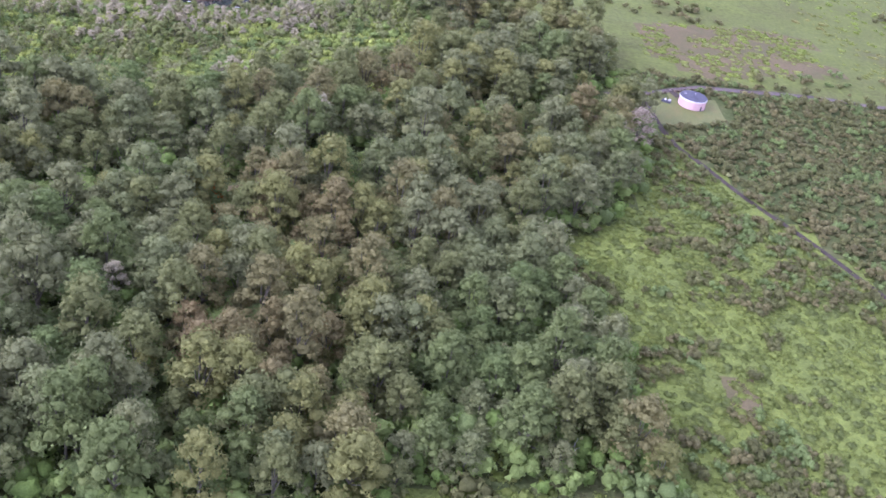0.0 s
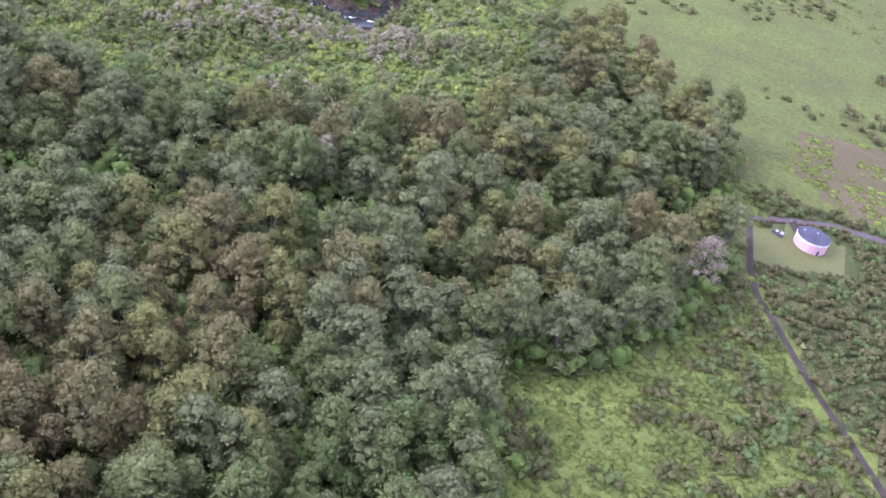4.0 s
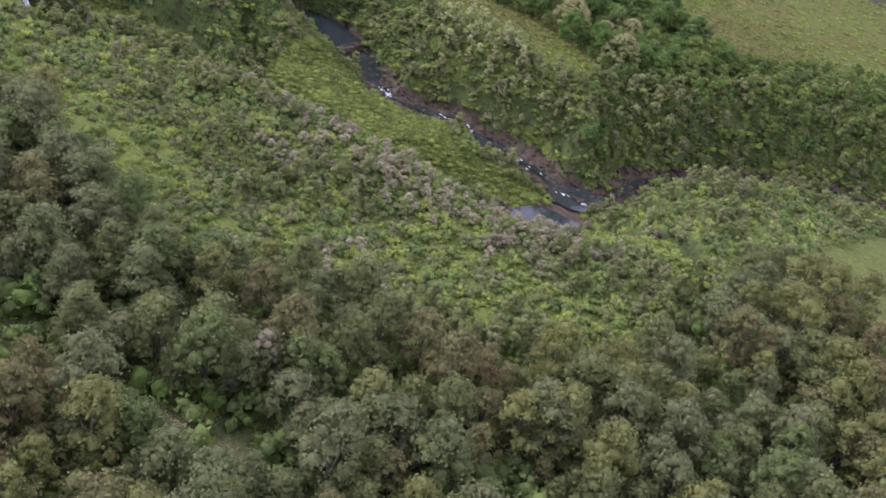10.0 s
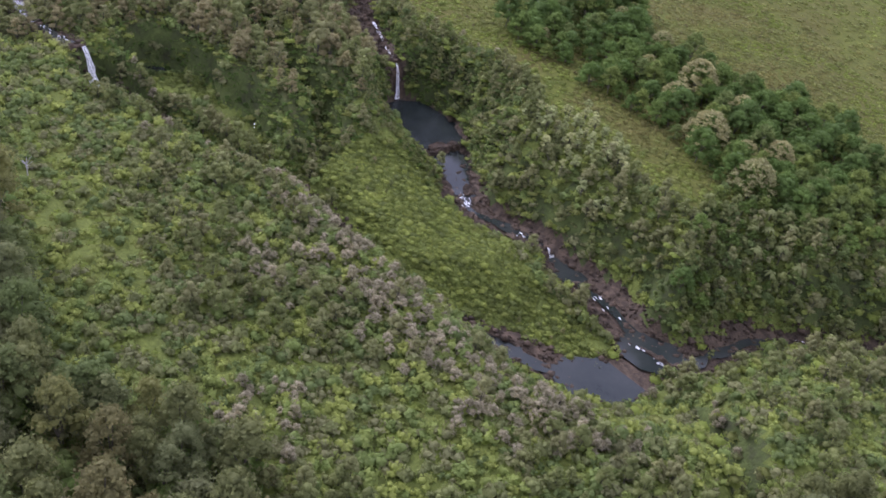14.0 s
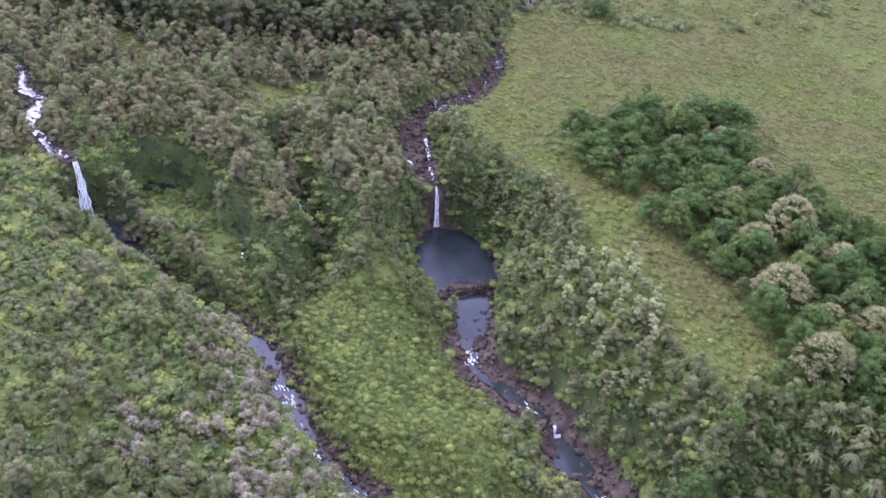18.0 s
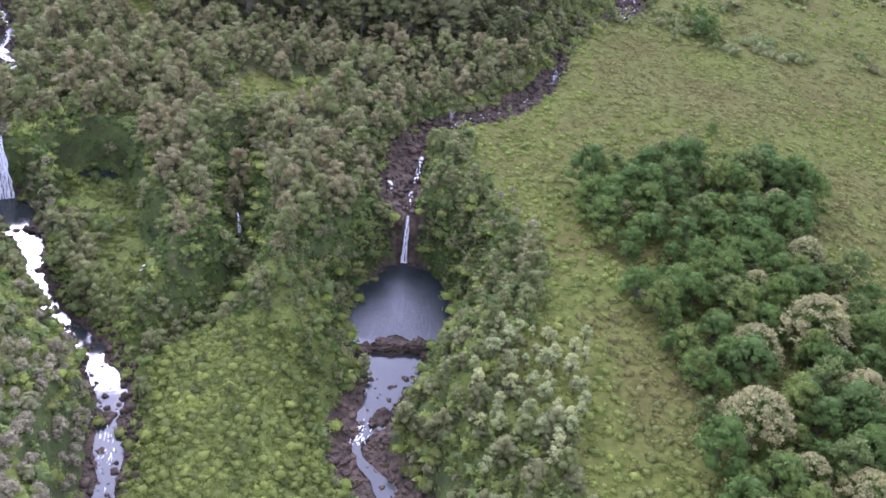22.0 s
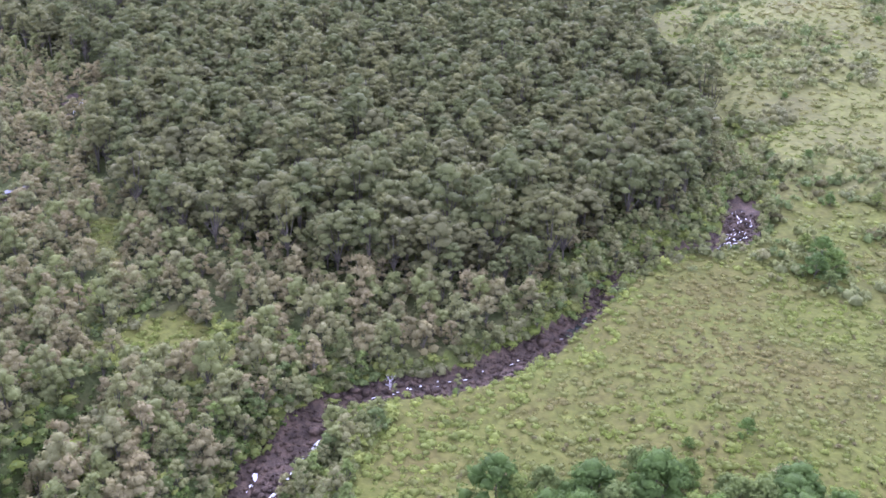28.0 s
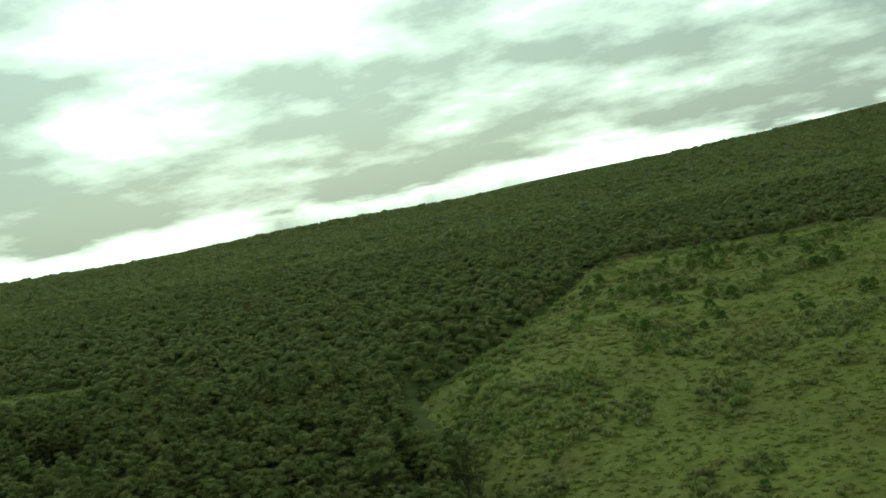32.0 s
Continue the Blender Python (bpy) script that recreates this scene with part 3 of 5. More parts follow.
for stream in (STREAM_MAIN, STREAM_SOUTH):
    stream = [p for p in stream if p[0] > (-277 if p[1] > 420 else -420)]
    for a, b in split_falls(stream):
        reach(stream, a, b)
tagged(ribbon("water", [(-406, 573, 1.5), (-398, 571, 1.45), (-389, 568, 1.4)], 2.6, WATER, 0, 2, z=2), "still dark pool in the lava bed", "water", kind="structure")
tagged(ribbon("water", [(-283, 405, -11.9), (-282, 413, -11.9), (-280, 421, -11.9)], 3.4, POOL, 0, 2, z=2), "still black pool under the overhanging wall", "water", kind="structure")
for spring in ([(-324, 404), (-320.5, 408.5), (-317, 413)], [(-371, 421), (-368.5, 423.4), (-365, 427)]):
    tagged(ribbon("water", [(a, b, float(land(np.array([a]), np.array([b]))[0]) + 0.5) for a, b in spring], 1.7, WATER, 0, 1.5, z=2), "small bright stretch of water among the scrub", "water", kind="structure")
reach(CHASM, 2, 5)


def waterfall(top, foot, width, name="waterfall", label="thin white waterfall dropping over dark rock"):
    """Strands of falling water, one beside another, bowed outwards."""
    rng = np.random.default_rng(int(abs(top[0]) * 7))
    top, foot = np.array(top, float), np.array(foot, float)
    way = foot - top
    side = np.array([-way[1], way[0], 0])
    side /= np.linalg.norm(side)
    out = np.array([way[0], way[1], 0])
    out /= np.linalg.norm(out)
    fall = new(name)
    for k in np.linspace(-0.5, 0.5, max(6, int(width * 4))):
        n, base, vs, fs = 14, 0, [], []
        w = width / max(6, int(width * 4)) * rng.uniform(0.2, 0.75)
        off = k * width
        for j in range(n + 1):
            u = j / n
            p = top + way * np.array([u ** 0.6, u ** 0.6, u]) + side * (off * (0.45 + 0.9 * u) + rng.normal(0, 0.16)) + out * (0.5 * rng.random())
            ww = w * (0.6 + 0.8 * u) * rng.uniform(0.5, 1.5)
            vs += [p - side * ww + out * 0.05, p + out * (0.08 + 0.5 * ww), p + side * ww + out * 0.05]
        for j in range(n):
            q = base + 3 * j
            fs += [(q, q + 1, q + 4, q + 3), (q + 1, q + 2, q + 5, q + 4)]
        strand = new("strand", mesh_from("strand", vs, fs, [FOAM], None, True))
        strand.parent = fall
    return tagged(fall, label, "waterfall")


waterfall((-275.5, 520.5, -6.5), (-270, 521.3, -22), 1.5)
waterfall((-268, 384, 5.2), (-261, 388, -14), 3.2, label="broad white waterfall into a shaded plunge pool")
waterfall((-148, 539.3, -22.6), (-144.5, 540, -24.8), 1.6, label="low white cascade between dark boulders")

# ---- plants ----
ICO_V = np.array([(0, 0, 1)] + [(0.894 * math.cos(a), 0.894 * math.sin(a), 0.447) for a in np.arange(5) * math.tau / 5]
                 + [(0.894 * math.cos(a), 0.894 * math.sin(a), -0.447) for a in (np.arange(5) + 0.5) * math.tau / 5] + [(0, 0, -1)])
ICO_F = np.array([(0, 1 + i, 1 + (i + 1) % 5) for i in range(5)] + [(1 + i, 6 + i, 1 + (i + 1) % 5) for i in range(5)]
                 + [(1 + (i + 1) % 5, 6 + i, 6 + (i + 1) % 5) for i in range(5)] + [(6 + i, 11, 6 + (i + 1) % 5) for i in range(5)])


def clump(rng, c, r, leaves, leaf, flat=0.75, core=0.78):
    """A tuft of foliage: a ragged core and leaf sprays standing off it."""
    v = ICO_V * (r * core * rng.uniform(0.65, 1.2, (12, 1))) * (1, 1, flat) + c
    vs, fs = [v], [ICO_F[:15]]
    n = leaves
    d = rng.normal(size=(n, 3))
    d[:, 2] = np.abs(d[:, 2]) * 0.9 - 0.25
    d /= np.linalg.norm(d, axis=1)[:, None]
    p = c + d * (r * rng.uniform(0.72 if core > 0.75 else 0.58, 1.12, (n, 1))) * (1, 1, flat)
    a = np.cross(d + rng.normal(0, 0.45, (n, 3)), (0.1, 0, 1.0))
    a /= np.linalg.norm(a, axis=1)[:, None] + 1e-6
    b = np.cross(d + rng.normal(0, 0.4, (n, 3)), a)
    b /= np.linalg.norm(b, axis=1)[:, None] + 1e-6
    s = leaf * rng.uniform(0.6, 1.35, (n, 1))
    w = rng.uniform(0, math.tau, (n, 1))
    q = np.stack([p + s * (a * np.cos(w + k) + b * np.sin(w + k)) for k in (0, 2.0, 4.1)], 1).reshape(-1, 3)
    vs.append(q)
    fs.append(12 + np.arange(n)[:, None] * 3 + [[0, 1, 2]])
    return np.concatenate(vs), np.concatenate(fs)


def merge(parts):
    vs, fs, k = [], [], 0
    for v, f in parts:
        vs.append(v)
        fs.append(f + k)
        k += len(v)
    return np.concatenate(vs), np.concatenate(fs)


def limb(a, b, ra, rb, n=5):
    a, b = np.array(a, float), np.array(b, float)
    w = (b - a) / np.linalg.norm(b - a)
    u = np.cross(w, (0.3, 0.9, 0.2))
    u /= np.linalg.norm(u)
    t = np.cross(w, u)
    ang = np.arange(n) * math.tau / n
    ring = np.cos(ang)[:, None] * u + np.sin(ang)[:, None] * t
    v = np.concatenate([a + ring * ra, b + ring * rb])
    f = [(i, (i + 1) % n, n + (i + 1) % n) for i in range(n)] + [(i, n + (i + 1) % n, n + i) for i in range(n)]
    return v, np.array(f)


def tree_shape(rng, height, radius, clumps, leaves, leaf, low=0.35, flat=0.75, dome=0.8, size=0.42, core=0.78):
    """Crown and trunk of one tree."""
    cs = []
    for i in range(clumps):
        a = i * 2.39996 + rng.uniform(-0.4, 0.4)
        k = math.sqrt((i + 0.4) / clumps)
        rr = radius * k * rng.uniform(0.7, 1.0) * 0.8
        top = height - (height * (1 - low)) * (k ** 2) * dome * rng.uniform(0.5, 1.1)
        cs.append(np.array([rr * math.cos(a), rr * math.sin(a), top - radius * 0.3]))
    parts = [clump(rng, c, radius * size * rng.uniform(0.7, 1.3), leaves, leaf, flat, core) for c in cs]
    fork = np.array([rng.uniform(-0.4, 0.4), rng.uniform(-0.4, 0.4), height * low])
    r0 = 0.018 * height + 0.03
    tv, tf = limb((0, 0, -1.5), fork, r0, r0 * 0.7)
    tv, tf = list(tv), list(tf)
    for c in cs[:: max(1, clumps // 5)]:
        v, f = limb(fork, c, r0 * 0.35, r0 * 0.1)
        k = len(tv) - 5
        tv += list(v[5:])
        tf += [tuple(5 + q if q < 5 else k + q for q in face) for face in f]
    wood = [(np.array(tv), np.array(tf))]
    return merge(parts), merge(wood)


def variants(seed, mats, n, **kw):
    rng = np.random.default_rng(seed)
    out = []
    for i in range(n):
        k = {a: (b * rng.uniform(0.85, 1.15) if a in ("height", "radius") else b) for a, b in kw.items()}
        out.append((*tree_shape(rng, **k), mats[i % len(mats)]))
    return out


def bush_variants(seed, mats, n, radius, clumps, leaves, leaf, high=0.8):
    rng = np.random.default_rng(seed)
    out = []
    for i in range(n):
        parts = []
        for j in range(clumps):
            a, k = rng.uniform(0, math.tau), math.sqrt(rng.random()) * 0.75
            c = np.array([radius * k * math.cos(a), radius * k * math.sin(a), radius * high * rng.uniform(0.25, 0.75)])
            parts.append(clump(rng, c, radius * rng.uniform(0.35, 0.6), leaves, leaf, min(0.85, high * 1.3)))
        out.append((merge(parts), None, mats[i % len(mats)]))
    return out


def planted(name, kinds, pts, pick, size, spin, stretch):
    """Many plants in one mesh."""
    vs, fs, mi, base = [], [], [], 0
    mats = []
    for k, (crown, trunk, mat) in enumerate(kinds):
        sel = np.where(pick == k)[0]
        if not len(sel):
            continue
        for (shape, m) in ((crown, mat), (trunk, BARK)):
            if shape is None:
                continue
            if m not in mats:
                mats.append(m)
            v, f = shape
            c, s = np.cos(spin[sel])[:, None], np.sin(spin[sel])[:, None]
            sz = size[sel][:, None]
            q = np.stack([(v[:, 0] * c - v[:, 1] * s) * sz, (v[:, 0] * s + v[:, 1] * c) * sz, v[:, 2] * sz * stretch[sel][:, None]], 2) + pts[sel][:, None, :]
            vs.append(q.reshape(-1, 3))
            fs.append((f[None] + (base + np.arange(len(sel)) * len(v))[:, None, None]).reshape(-1, 3))
            mi.append(np.full(len(sel) * len(f), mats.index(m)))
            base += len(sel) * len(v)
    if not vs:
        return None
    return new(name, mesh_from(name, np.concatenate(vs), np.concatenate(fs), mats, np.concatenate(mi), True))


def singles(name, kinds, pts, pick, size, spin, stretch, label, category, group):
    """Plants as things of their own, with trunk and crown as parts."""
    made = {}
    for i in range(len(pts)):
        k = int(pick[i])
        m = Matrix.LocRotScale(Vector(pts[i]), Euler((0, 0, spin[i])), Vector((size[i], size[i], size[i] * stretch[i])))
        if k in made:
            o = copy_thing(made[k], Matrix.Identity(4))
            o.matrix_basis = m
            continue
        crown, trunk, mat = kinds[k]
        if trunk is None:
            o = new(name, mesh_from(name, *crown, [mat], None, True))
        else:
            o = new(name)
            c = new("crown", mesh_from("crown", *crown, [mat], None, True))
            t = new("trunk", mesh_from("trunk", *trunk, [BARK]))
            c.parent = t.parent = o
        tagged(o, label[k % len(label)], category, group)
        o.matrix_basis = m
        made[k] = o


def spread(x0, x1, y0, y1, step, seed):
    """Jittered places over a rectangle."""
    rng = np.random.default_rng(seed)
    gx, gy = np.meshgrid(np.arange(x0, x1, step), np.arange(y0, y1, step))
    x, y = gx.ravel() + rng.uniform(-0.48, 0.48, gx.size) * step, gy.ravel() + rng.uniform(-0.48, 0.48, gx.size) * step
    return x, y, rng


def clear_of_ways(x, y, gap=3.0):
    ok = ~inside(PAD, x, y)
    for line in (ROAD, DRIVE, TRACK):
        d = along([(a, b, 0, 0, 0) for a, b in line], np.asarray(x), np.asarray(y))[0]
        ok &= d > gap
    return ok


def plant(name, kinds, x, y, rng, size, label, category, group, one_by_one=300, near=(0, 300), sink=0.2, patch=0.0, patch_size=35, patch_seed=51):
    """The plants nearest to a place stand alone, the others in one mesh."""
    pts = np.c_[x, y, land(x, y) - sink]
    pick = rng.random(len(x))
    if patch:
        pick = np.clip(pick * (1 - patch) + patch * (0.5 + 0.62 * (vnoise(x, y, patch_size, patch_seed) + 0.4 * vnoise(x, y, patch_size / 3, 52))), 0, 0.999)
    pick = (pick * len(kinds)).astype(int)
    sz, spin, st = rng.uniform(*size, len(x)), rng.uniform(0, math.tau, len(x)), rng.uniform(0.85, 1.15, len(x))
    order = np.argsort(np.hypot(x - near[0], y - near[1]))
    a, b = order[:one_by_one], order[one_by_one:]
    if len(a):
        singles(name, kinds, pts[a], pick[a], sz[a], spin[a], st[a], label, category, group)
    if len(b):
        ob = planted(name + "_mass", kinds, pts[b], pick[b], sz[b], spin[b], st[b])
        tagged(ob, label[0], category, kind="stuff")


# the part of the plan that lies in view; behind it stands a thinner growth
VIEW = [(-80, 140), (160, 160), (360, 640), (340, 900), (-1300, 900), (-1300, -400), (-900, -320), (-560, 80), (-400, 230), (-310, 320), (-215, 318), (-150, 300)]


# tall forest in the south
FOREST_TREES = variants(1, LEAF_FOREST, 18, height=18.5, radius=6.3, clumps=30, leaves=40, leaf=0.36, low=0.2, dome=0.98, size=0.3, core=0.6, flat=0.62)
FOREST_TREES = [FOREST_TREES[i % 2 * 9 + i // 2] for i in range(18)]
x, y, rng = spread(-262, 130, 118, 570, 8.3, 2)
inner = (x < 40) | ((zone(x + 4, y) == WOOD) & (zone(x, y - 4) == WOOD))
ok = (zone(x, y) == WOOD) & inner & clear_of_ways(x, y, 5) & (along([(a, b, 0, 0, 0) for a, b in TRACK], x, y)[0] > 9) & (along(LANE, x, y)[0] > 7.5) & (np.hypot(x - 108.5, y - 383) > 11) & (np.hypot(x - 113, y - 366) > 9) & (along(DITCH, x, y)[0] > 4) & (rng.random(len(x)) < np.where(inside(VIEW, x, y), 0.95, 0.35))
plant("forest_tree", FOREST_TREES, x[ok], y[ok], rng, (0.6, 1.55), ["tall olive-green broadleaf tree in dense forest", "tall deep green broadleaf tree in dense forest", "tall brownish-green broadleaf tree in dense forest"], "tree", "trees of the dense forest", 300, (30, 300), patch=0.6, patch_size=36, patch_seed=957)
x, y, rng = spread(-262, 130, 118, 570, 5.0, 22)
edge = (zone(x, y) == WOOD) & (rng.random(len(x)) < 0.75) & clear_of_ways(x, y, 4)
UNDERWOOD = bush_variants(23, [LEAF_SHRUB[2], LEAF_GROVE[1], LEAF_SHRUB[0]], 6, 3.2, 4, 12, 0.45, 1.3)
plant("underwood_bush", UNDERWOOD, x[edge], y[edge], rng, (0.8, 2.4), ["green underwood bush beneath forest trees"], "shrub", "", 0)

# grey-green wood on the ridges between the streams
SCRUB_TREES = variants(3, LEAF_SCRUB, 14, height=9, radius=3.5, clumps=13, leaves=20, leaf=0.3, low=0.1, dome=1.05, size=0.37, core=0.74)
SCRUB_TREES = [SCRUB_TREES[i % 2 * 7 + i // 2] for i in range(14)]
GREEN_SCRUB = [k for i, k in enumerate(SCRUB_TREES) if i // 2 in (1, 3, 5, 6)]
x, y, rng = spread(-620, -190, 60, 600, 5.6, 4)
ok = (zone(x, y) == SCRUB) & ~((steep(x, y) > 0.8) & (along(HOLLOW + CHASM, x, y)[0] < 24)) & (rng.random(len(x)) < np.where(inside(VIEW, x, y), 0.93, 0.25)) & ~low_rim(x, y)
mossy = ok & (x + 40 * vnoise(x, y, 45, 55) > -300)
dusty = ok & ~mossy
plant("ridge_tree", SCRUB_TREES, x[mossy], y[mossy], rng, (0.55, 1.6), ["round grey-green tree on the gully ridge", "rounded olive tree on the gully ridge"], "tree", "trees on the ridges", 300, (-240, 460), patch=0.35, patch_size=26)
plant("scrub_tree", SCRUB_TREES, x[dusty], y[dusty], rng, (0.5, 1.5), ["rounded tree with brownish-grey foliage on the plateau"], "tree", "", 0, patch=0.3, patch_size=30)
x, y, rng = spread(-640, 30, 390, 720, 4.3, 24)
z = zone(x, y)
d_south = along(STREAM_SOUTH, x, y)
v = vnoise(x, y, 24, 61)
bank = (z == BANK) & (rng.random(len(x)) < 0.62)
tongue = (z == SHRUBS) & between(x, y)[0].astype(bool)
lone = (z == SHRUBS) & (rng.random(len(x)) < (np.where(x < -120, 0.2, 0.04) + 0.5 * (v > 0.22)) * np.where((d_south[0] < 19) & (x > -205), 0.12, 1))
hides = (z != BED) & (z != SCRUB) & (d_south[0] > d_south[2] + 0.5) & (d_south[0] < d_south[2] + 12) & (x > -243) & (x < -203) & (rng.random(len(x)) < 0.9)
ok = (hides | bank | (tongue & (rng.random(len(x)) < 0.6)) | (lone & ~tongue)) & ~low_rim(x, y) & ~grass_patch(x, y)
plant("bank_tree", GREEN_SCRUB, x[ok], y[ok], rng, (0.35, 1.15), ["small grey-green tree on the stream bank", "small olive tree among bushes above the stream"], "tree", "small trees on the banks", 220, (-200, 545))

x, y, rng = spread(-242, -188, 482, 516, 3.3, 104)
ok = inside(LOW_RIM, x, y) & (zone(x, y) != BED) & (zone(x, y) != FERN) & (rng.random(len(x)) < 0.8)
plant("rim_bush", GREEN_SCRUB, x[ok], y[ok], rng, (0.28, 0.52), ["low olive bush on the rim above the pool"], "shrub", "bushes on the rim", 200, (-220, 500))
GORGE_TREES = variants(53, [LEAF_SCRUB[3], LEAF_SHRUB[2], LEAF_SCRUB[1], LEAF_SHRUB[0]], 4, height=8, radius=3.3, clumps=14, leaves=9, leaf=0.42, low=0.08, dome=1.0, size=0.3)
x, y, rng = spread(-350, -195, 380, 570, 4.0, 54)
d_m, d_s = along(STREAM_MAIN, x, y), along(STREAM_SOUTH, x, y)
ok = (((d_m[0] > d_m[2] + 3.5) & (d_m[0] < d_m[2] + 22)) | ((d_s[0] > d_s[2] + 4) & (d_s[0] < d_s[2] + 16) & (x < -215))) & (zone(x, y) != FERN) & (zone(x, y) != GRASS) & (rng.random(len(x)) < 0.75) & ~low_rim(x, y) & ~((steep(x, y) > 0.8) & (along(HOLLOW + CHASM, x, y)[0] < 24))
plant("gorge_tree", GORGE_TREES, x[ok], y[ok], rng, (0.45, 1.1), ["leafy green tree on the steep gorge side"], "tree", "trees of the gorge", 160, (-250, 515), sink=0.8)

# ferns and creepers hanging on the gorge walls
WALL_KINDS = bush_variants(63, [LEAF_SHRUB[0], LEAF_SHRUB[2], LEAF_GROVE[1], LEAF_GROVE[0]], 8, 1.5, 2, 12, 0.34, 0.9)
x, y, rng = spread(-345, -195, 372, 566, 1.2, 64)
g = steep(x, y)
hollow = (along(HOLLOW, x, y)[0] < 26) & (x < -235)
ok = (g > np.where(hollow, 0.3, 0.55)) & ((zone(x, y) != BED) | (hollow & (land(x, y) > -11.5))) & (rng.random(len(x)) < np.where(hollow, 0.6, np.clip(g / 3.2, 0.2, 0.95)))
deep = ok & hollow
# only the darkest greens: the hollow's shade is put into the leaf colour
SHADE_KINDS = bush_variants(65, [LEAF_GROVE[2], LEAF_GROVE[0]], 4, 1.4, 2, 12, 0.3, 0.9)
plant("hollow_fern", SHADE_KINDS, x[deep], y[deep], rng, (0.4, 1.1), ["dark green ferns on the sheer hollow wall, coloured darker for its shade"], "fern", "", 0, sink=0.1)
ok &= ~hollow
plant("wall_fern", WALL_KINDS, x[ok], y[ok], rng, (0.5, 1.4), ["ferns and creepers hanging on the gorge wall"], "fern", "", 0, sink=0.0)

bx, by = np.array([-265.4, -251.0, -248.0, -245.0, -242.0, -239.5, -237.0, -233.0, -229.0]), np.array([425.1, 412.5, 414.5, 416.0, 418.5, 420.0, 423.0, 424.5, 428.0])
singles("bench_tree", SCRUB_TREES, np.c_[bx, by, land(bx, by) - 0.2], np.array([7, 0, 4, 1, 5, 8, 0, 2, 4]), np.array([0.75, 0.6, 0.7, 0.75, 0.65, 0.7, 0.55, 0.5, 0.6]), bx, np.ones(9), ["brownish round bush on the low bench of the hollow"], "tree", "bushes in the hollow")

# leafless grey bushes above the southern stream
GREY = variants(25, LEAF_GREY, 5, height=6.0, radius=2.5, clumps=12, leaves=26, leaf=0.24, low=0.25, dome=0.95, size=0.36, core=0.6, flat=0.9)
x, y, rng = spread(-260, -20, 380, 540, 3.6, 26)
d_s = along(STREAM_SOUTH, x, y)
d_m = along(STREAM_MAIN, x, y)[0]
d_r = along(GREY_RIM, x, y)[0] + 4 * vnoise(x, y, 14, 86)
g = rng.random(len(x))
ok = (zone(x, y) == SHRUBS) & (between(x, y)[0] == 0) & (((d_r < 9) & (g < 0.85)) | ((d_r < 20) & (g < 0.25)) | ((d_s[0] > 5.5) & (d_s[0] < 16) & (g < 0.4)) | ((g < 0.35) & (vnoise(x, y, 20, 99) > 0.6))) & ~inside(LOW_POND, x, y)
plant("grey_bush", GREY, x[ok], y[ok], rng, (0.5, 1.05), ["twiggy pinkish-grey bush above the stream"], "shrub", "grey bushes", 300, (-100, 460))

# eucalypt forest to the west
WEST_TREES = variants(5, LEAF_WEST, 12, height=23, radius=7.2, clumps=22, leaves=13, leaf=0.5, low=0.16, dome=0.8, flat=0.55, size=0.34, core=0.74)
WEST_TREES = [WEST_TREES[i % 3 * 4 + i // 3] for i in range(12)]
x, y, rng = spread(-850, -345, -80, 640, 8.1, 6)
glade = in_glade(x, y) | inside(RAVINE, x, y) | (np.hypot(x + 518, y - 278) < 13)
ok = (zone(x, y) == WEST) & (along(STREAM_SOUTH, x, y)[0] > 3.5) & ~glade & (rng.random(len(x)) < np.where(inside(VIEW, x, y), 1.0, 0.3))
plant("eucalyptus", WEST_TREES, x[ok], y[ok], rng, (0.62, 1.3), ["tall dark olive eucalyptus with a flat clumped crown"], "tree", "trees of the western forest", 300, (-400, 530), patch=0.2)
x, y, rng = spread(-560, -340, 300, 620, 5.2, 46)
d_m = along(STREAM_MAIN, x, y)
ok = (zone(x, y) == WEST) & ((d_m[0] < 55) | (x > -425)) & (rng.random(len(x)) < 0.8)
plant("edge_tree", SCRUB_TREES, x[ok], y[ok], rng, (0.5, 1.15), ["small leafy tree under the forest edge"], "tree", "", 0)
FAR_TREES = variants(7, LEAF_WEST, 8, height=15, radius=8, clumps=4, leaves=5, leaf=1.3, low=0.3, dome=0.6, flat=0.6, size=0.55, core=0.9)
FAR_TREES = [(c, None, m) for c, t, m in FAR_TREES]
x, y, rng = spread(-1900, -850, -900, 1400, 12.0, 8)
z = zone(x, y)
ok = ((z == WEST) | (z == FARWOOD)) & ~in_glade(x, y)
plant("far_tree", FAR_TREES, x[ok], y[ok], rng, (0.6, 1.2), ["distant dark olive forest trees"], "tree", "", 0, patch=0.4, patch_size=160, sink=4.5)
x, y, rng = spread(-1040, -650, -70, 420, 5.5, 108)
ok = in_glade(x, y) & (rng.random(len(x)) < 0.7)
plant("glade_bush", bush_variants(109, [LEAF_SHRUB[1], LEAF_SHRUB[4], LEAF_FERN[4], LEAF_SHRUB[3]], 8, 3.2, 2, 10, 0.6, 0.5), x[ok], y[ok], rng, (0.5, 1.5), ["bright green low growth in a forest glade"], "shrub", "", 0)
LUMPS = bush_variants(27, LEAF_WEST, 4, 24, 3, 4, 4.5, 0.4)
x, y, rng = spread(-4700, -1880, -2600, 2600, 36, 28)
plant("horizon_forest", LUMPS, x, y, rng, (0.6, 1.3), ["forest canopy far off towards the horizon"], "tree", "", 0, patch=0.5, patch_size=500, sink=4)

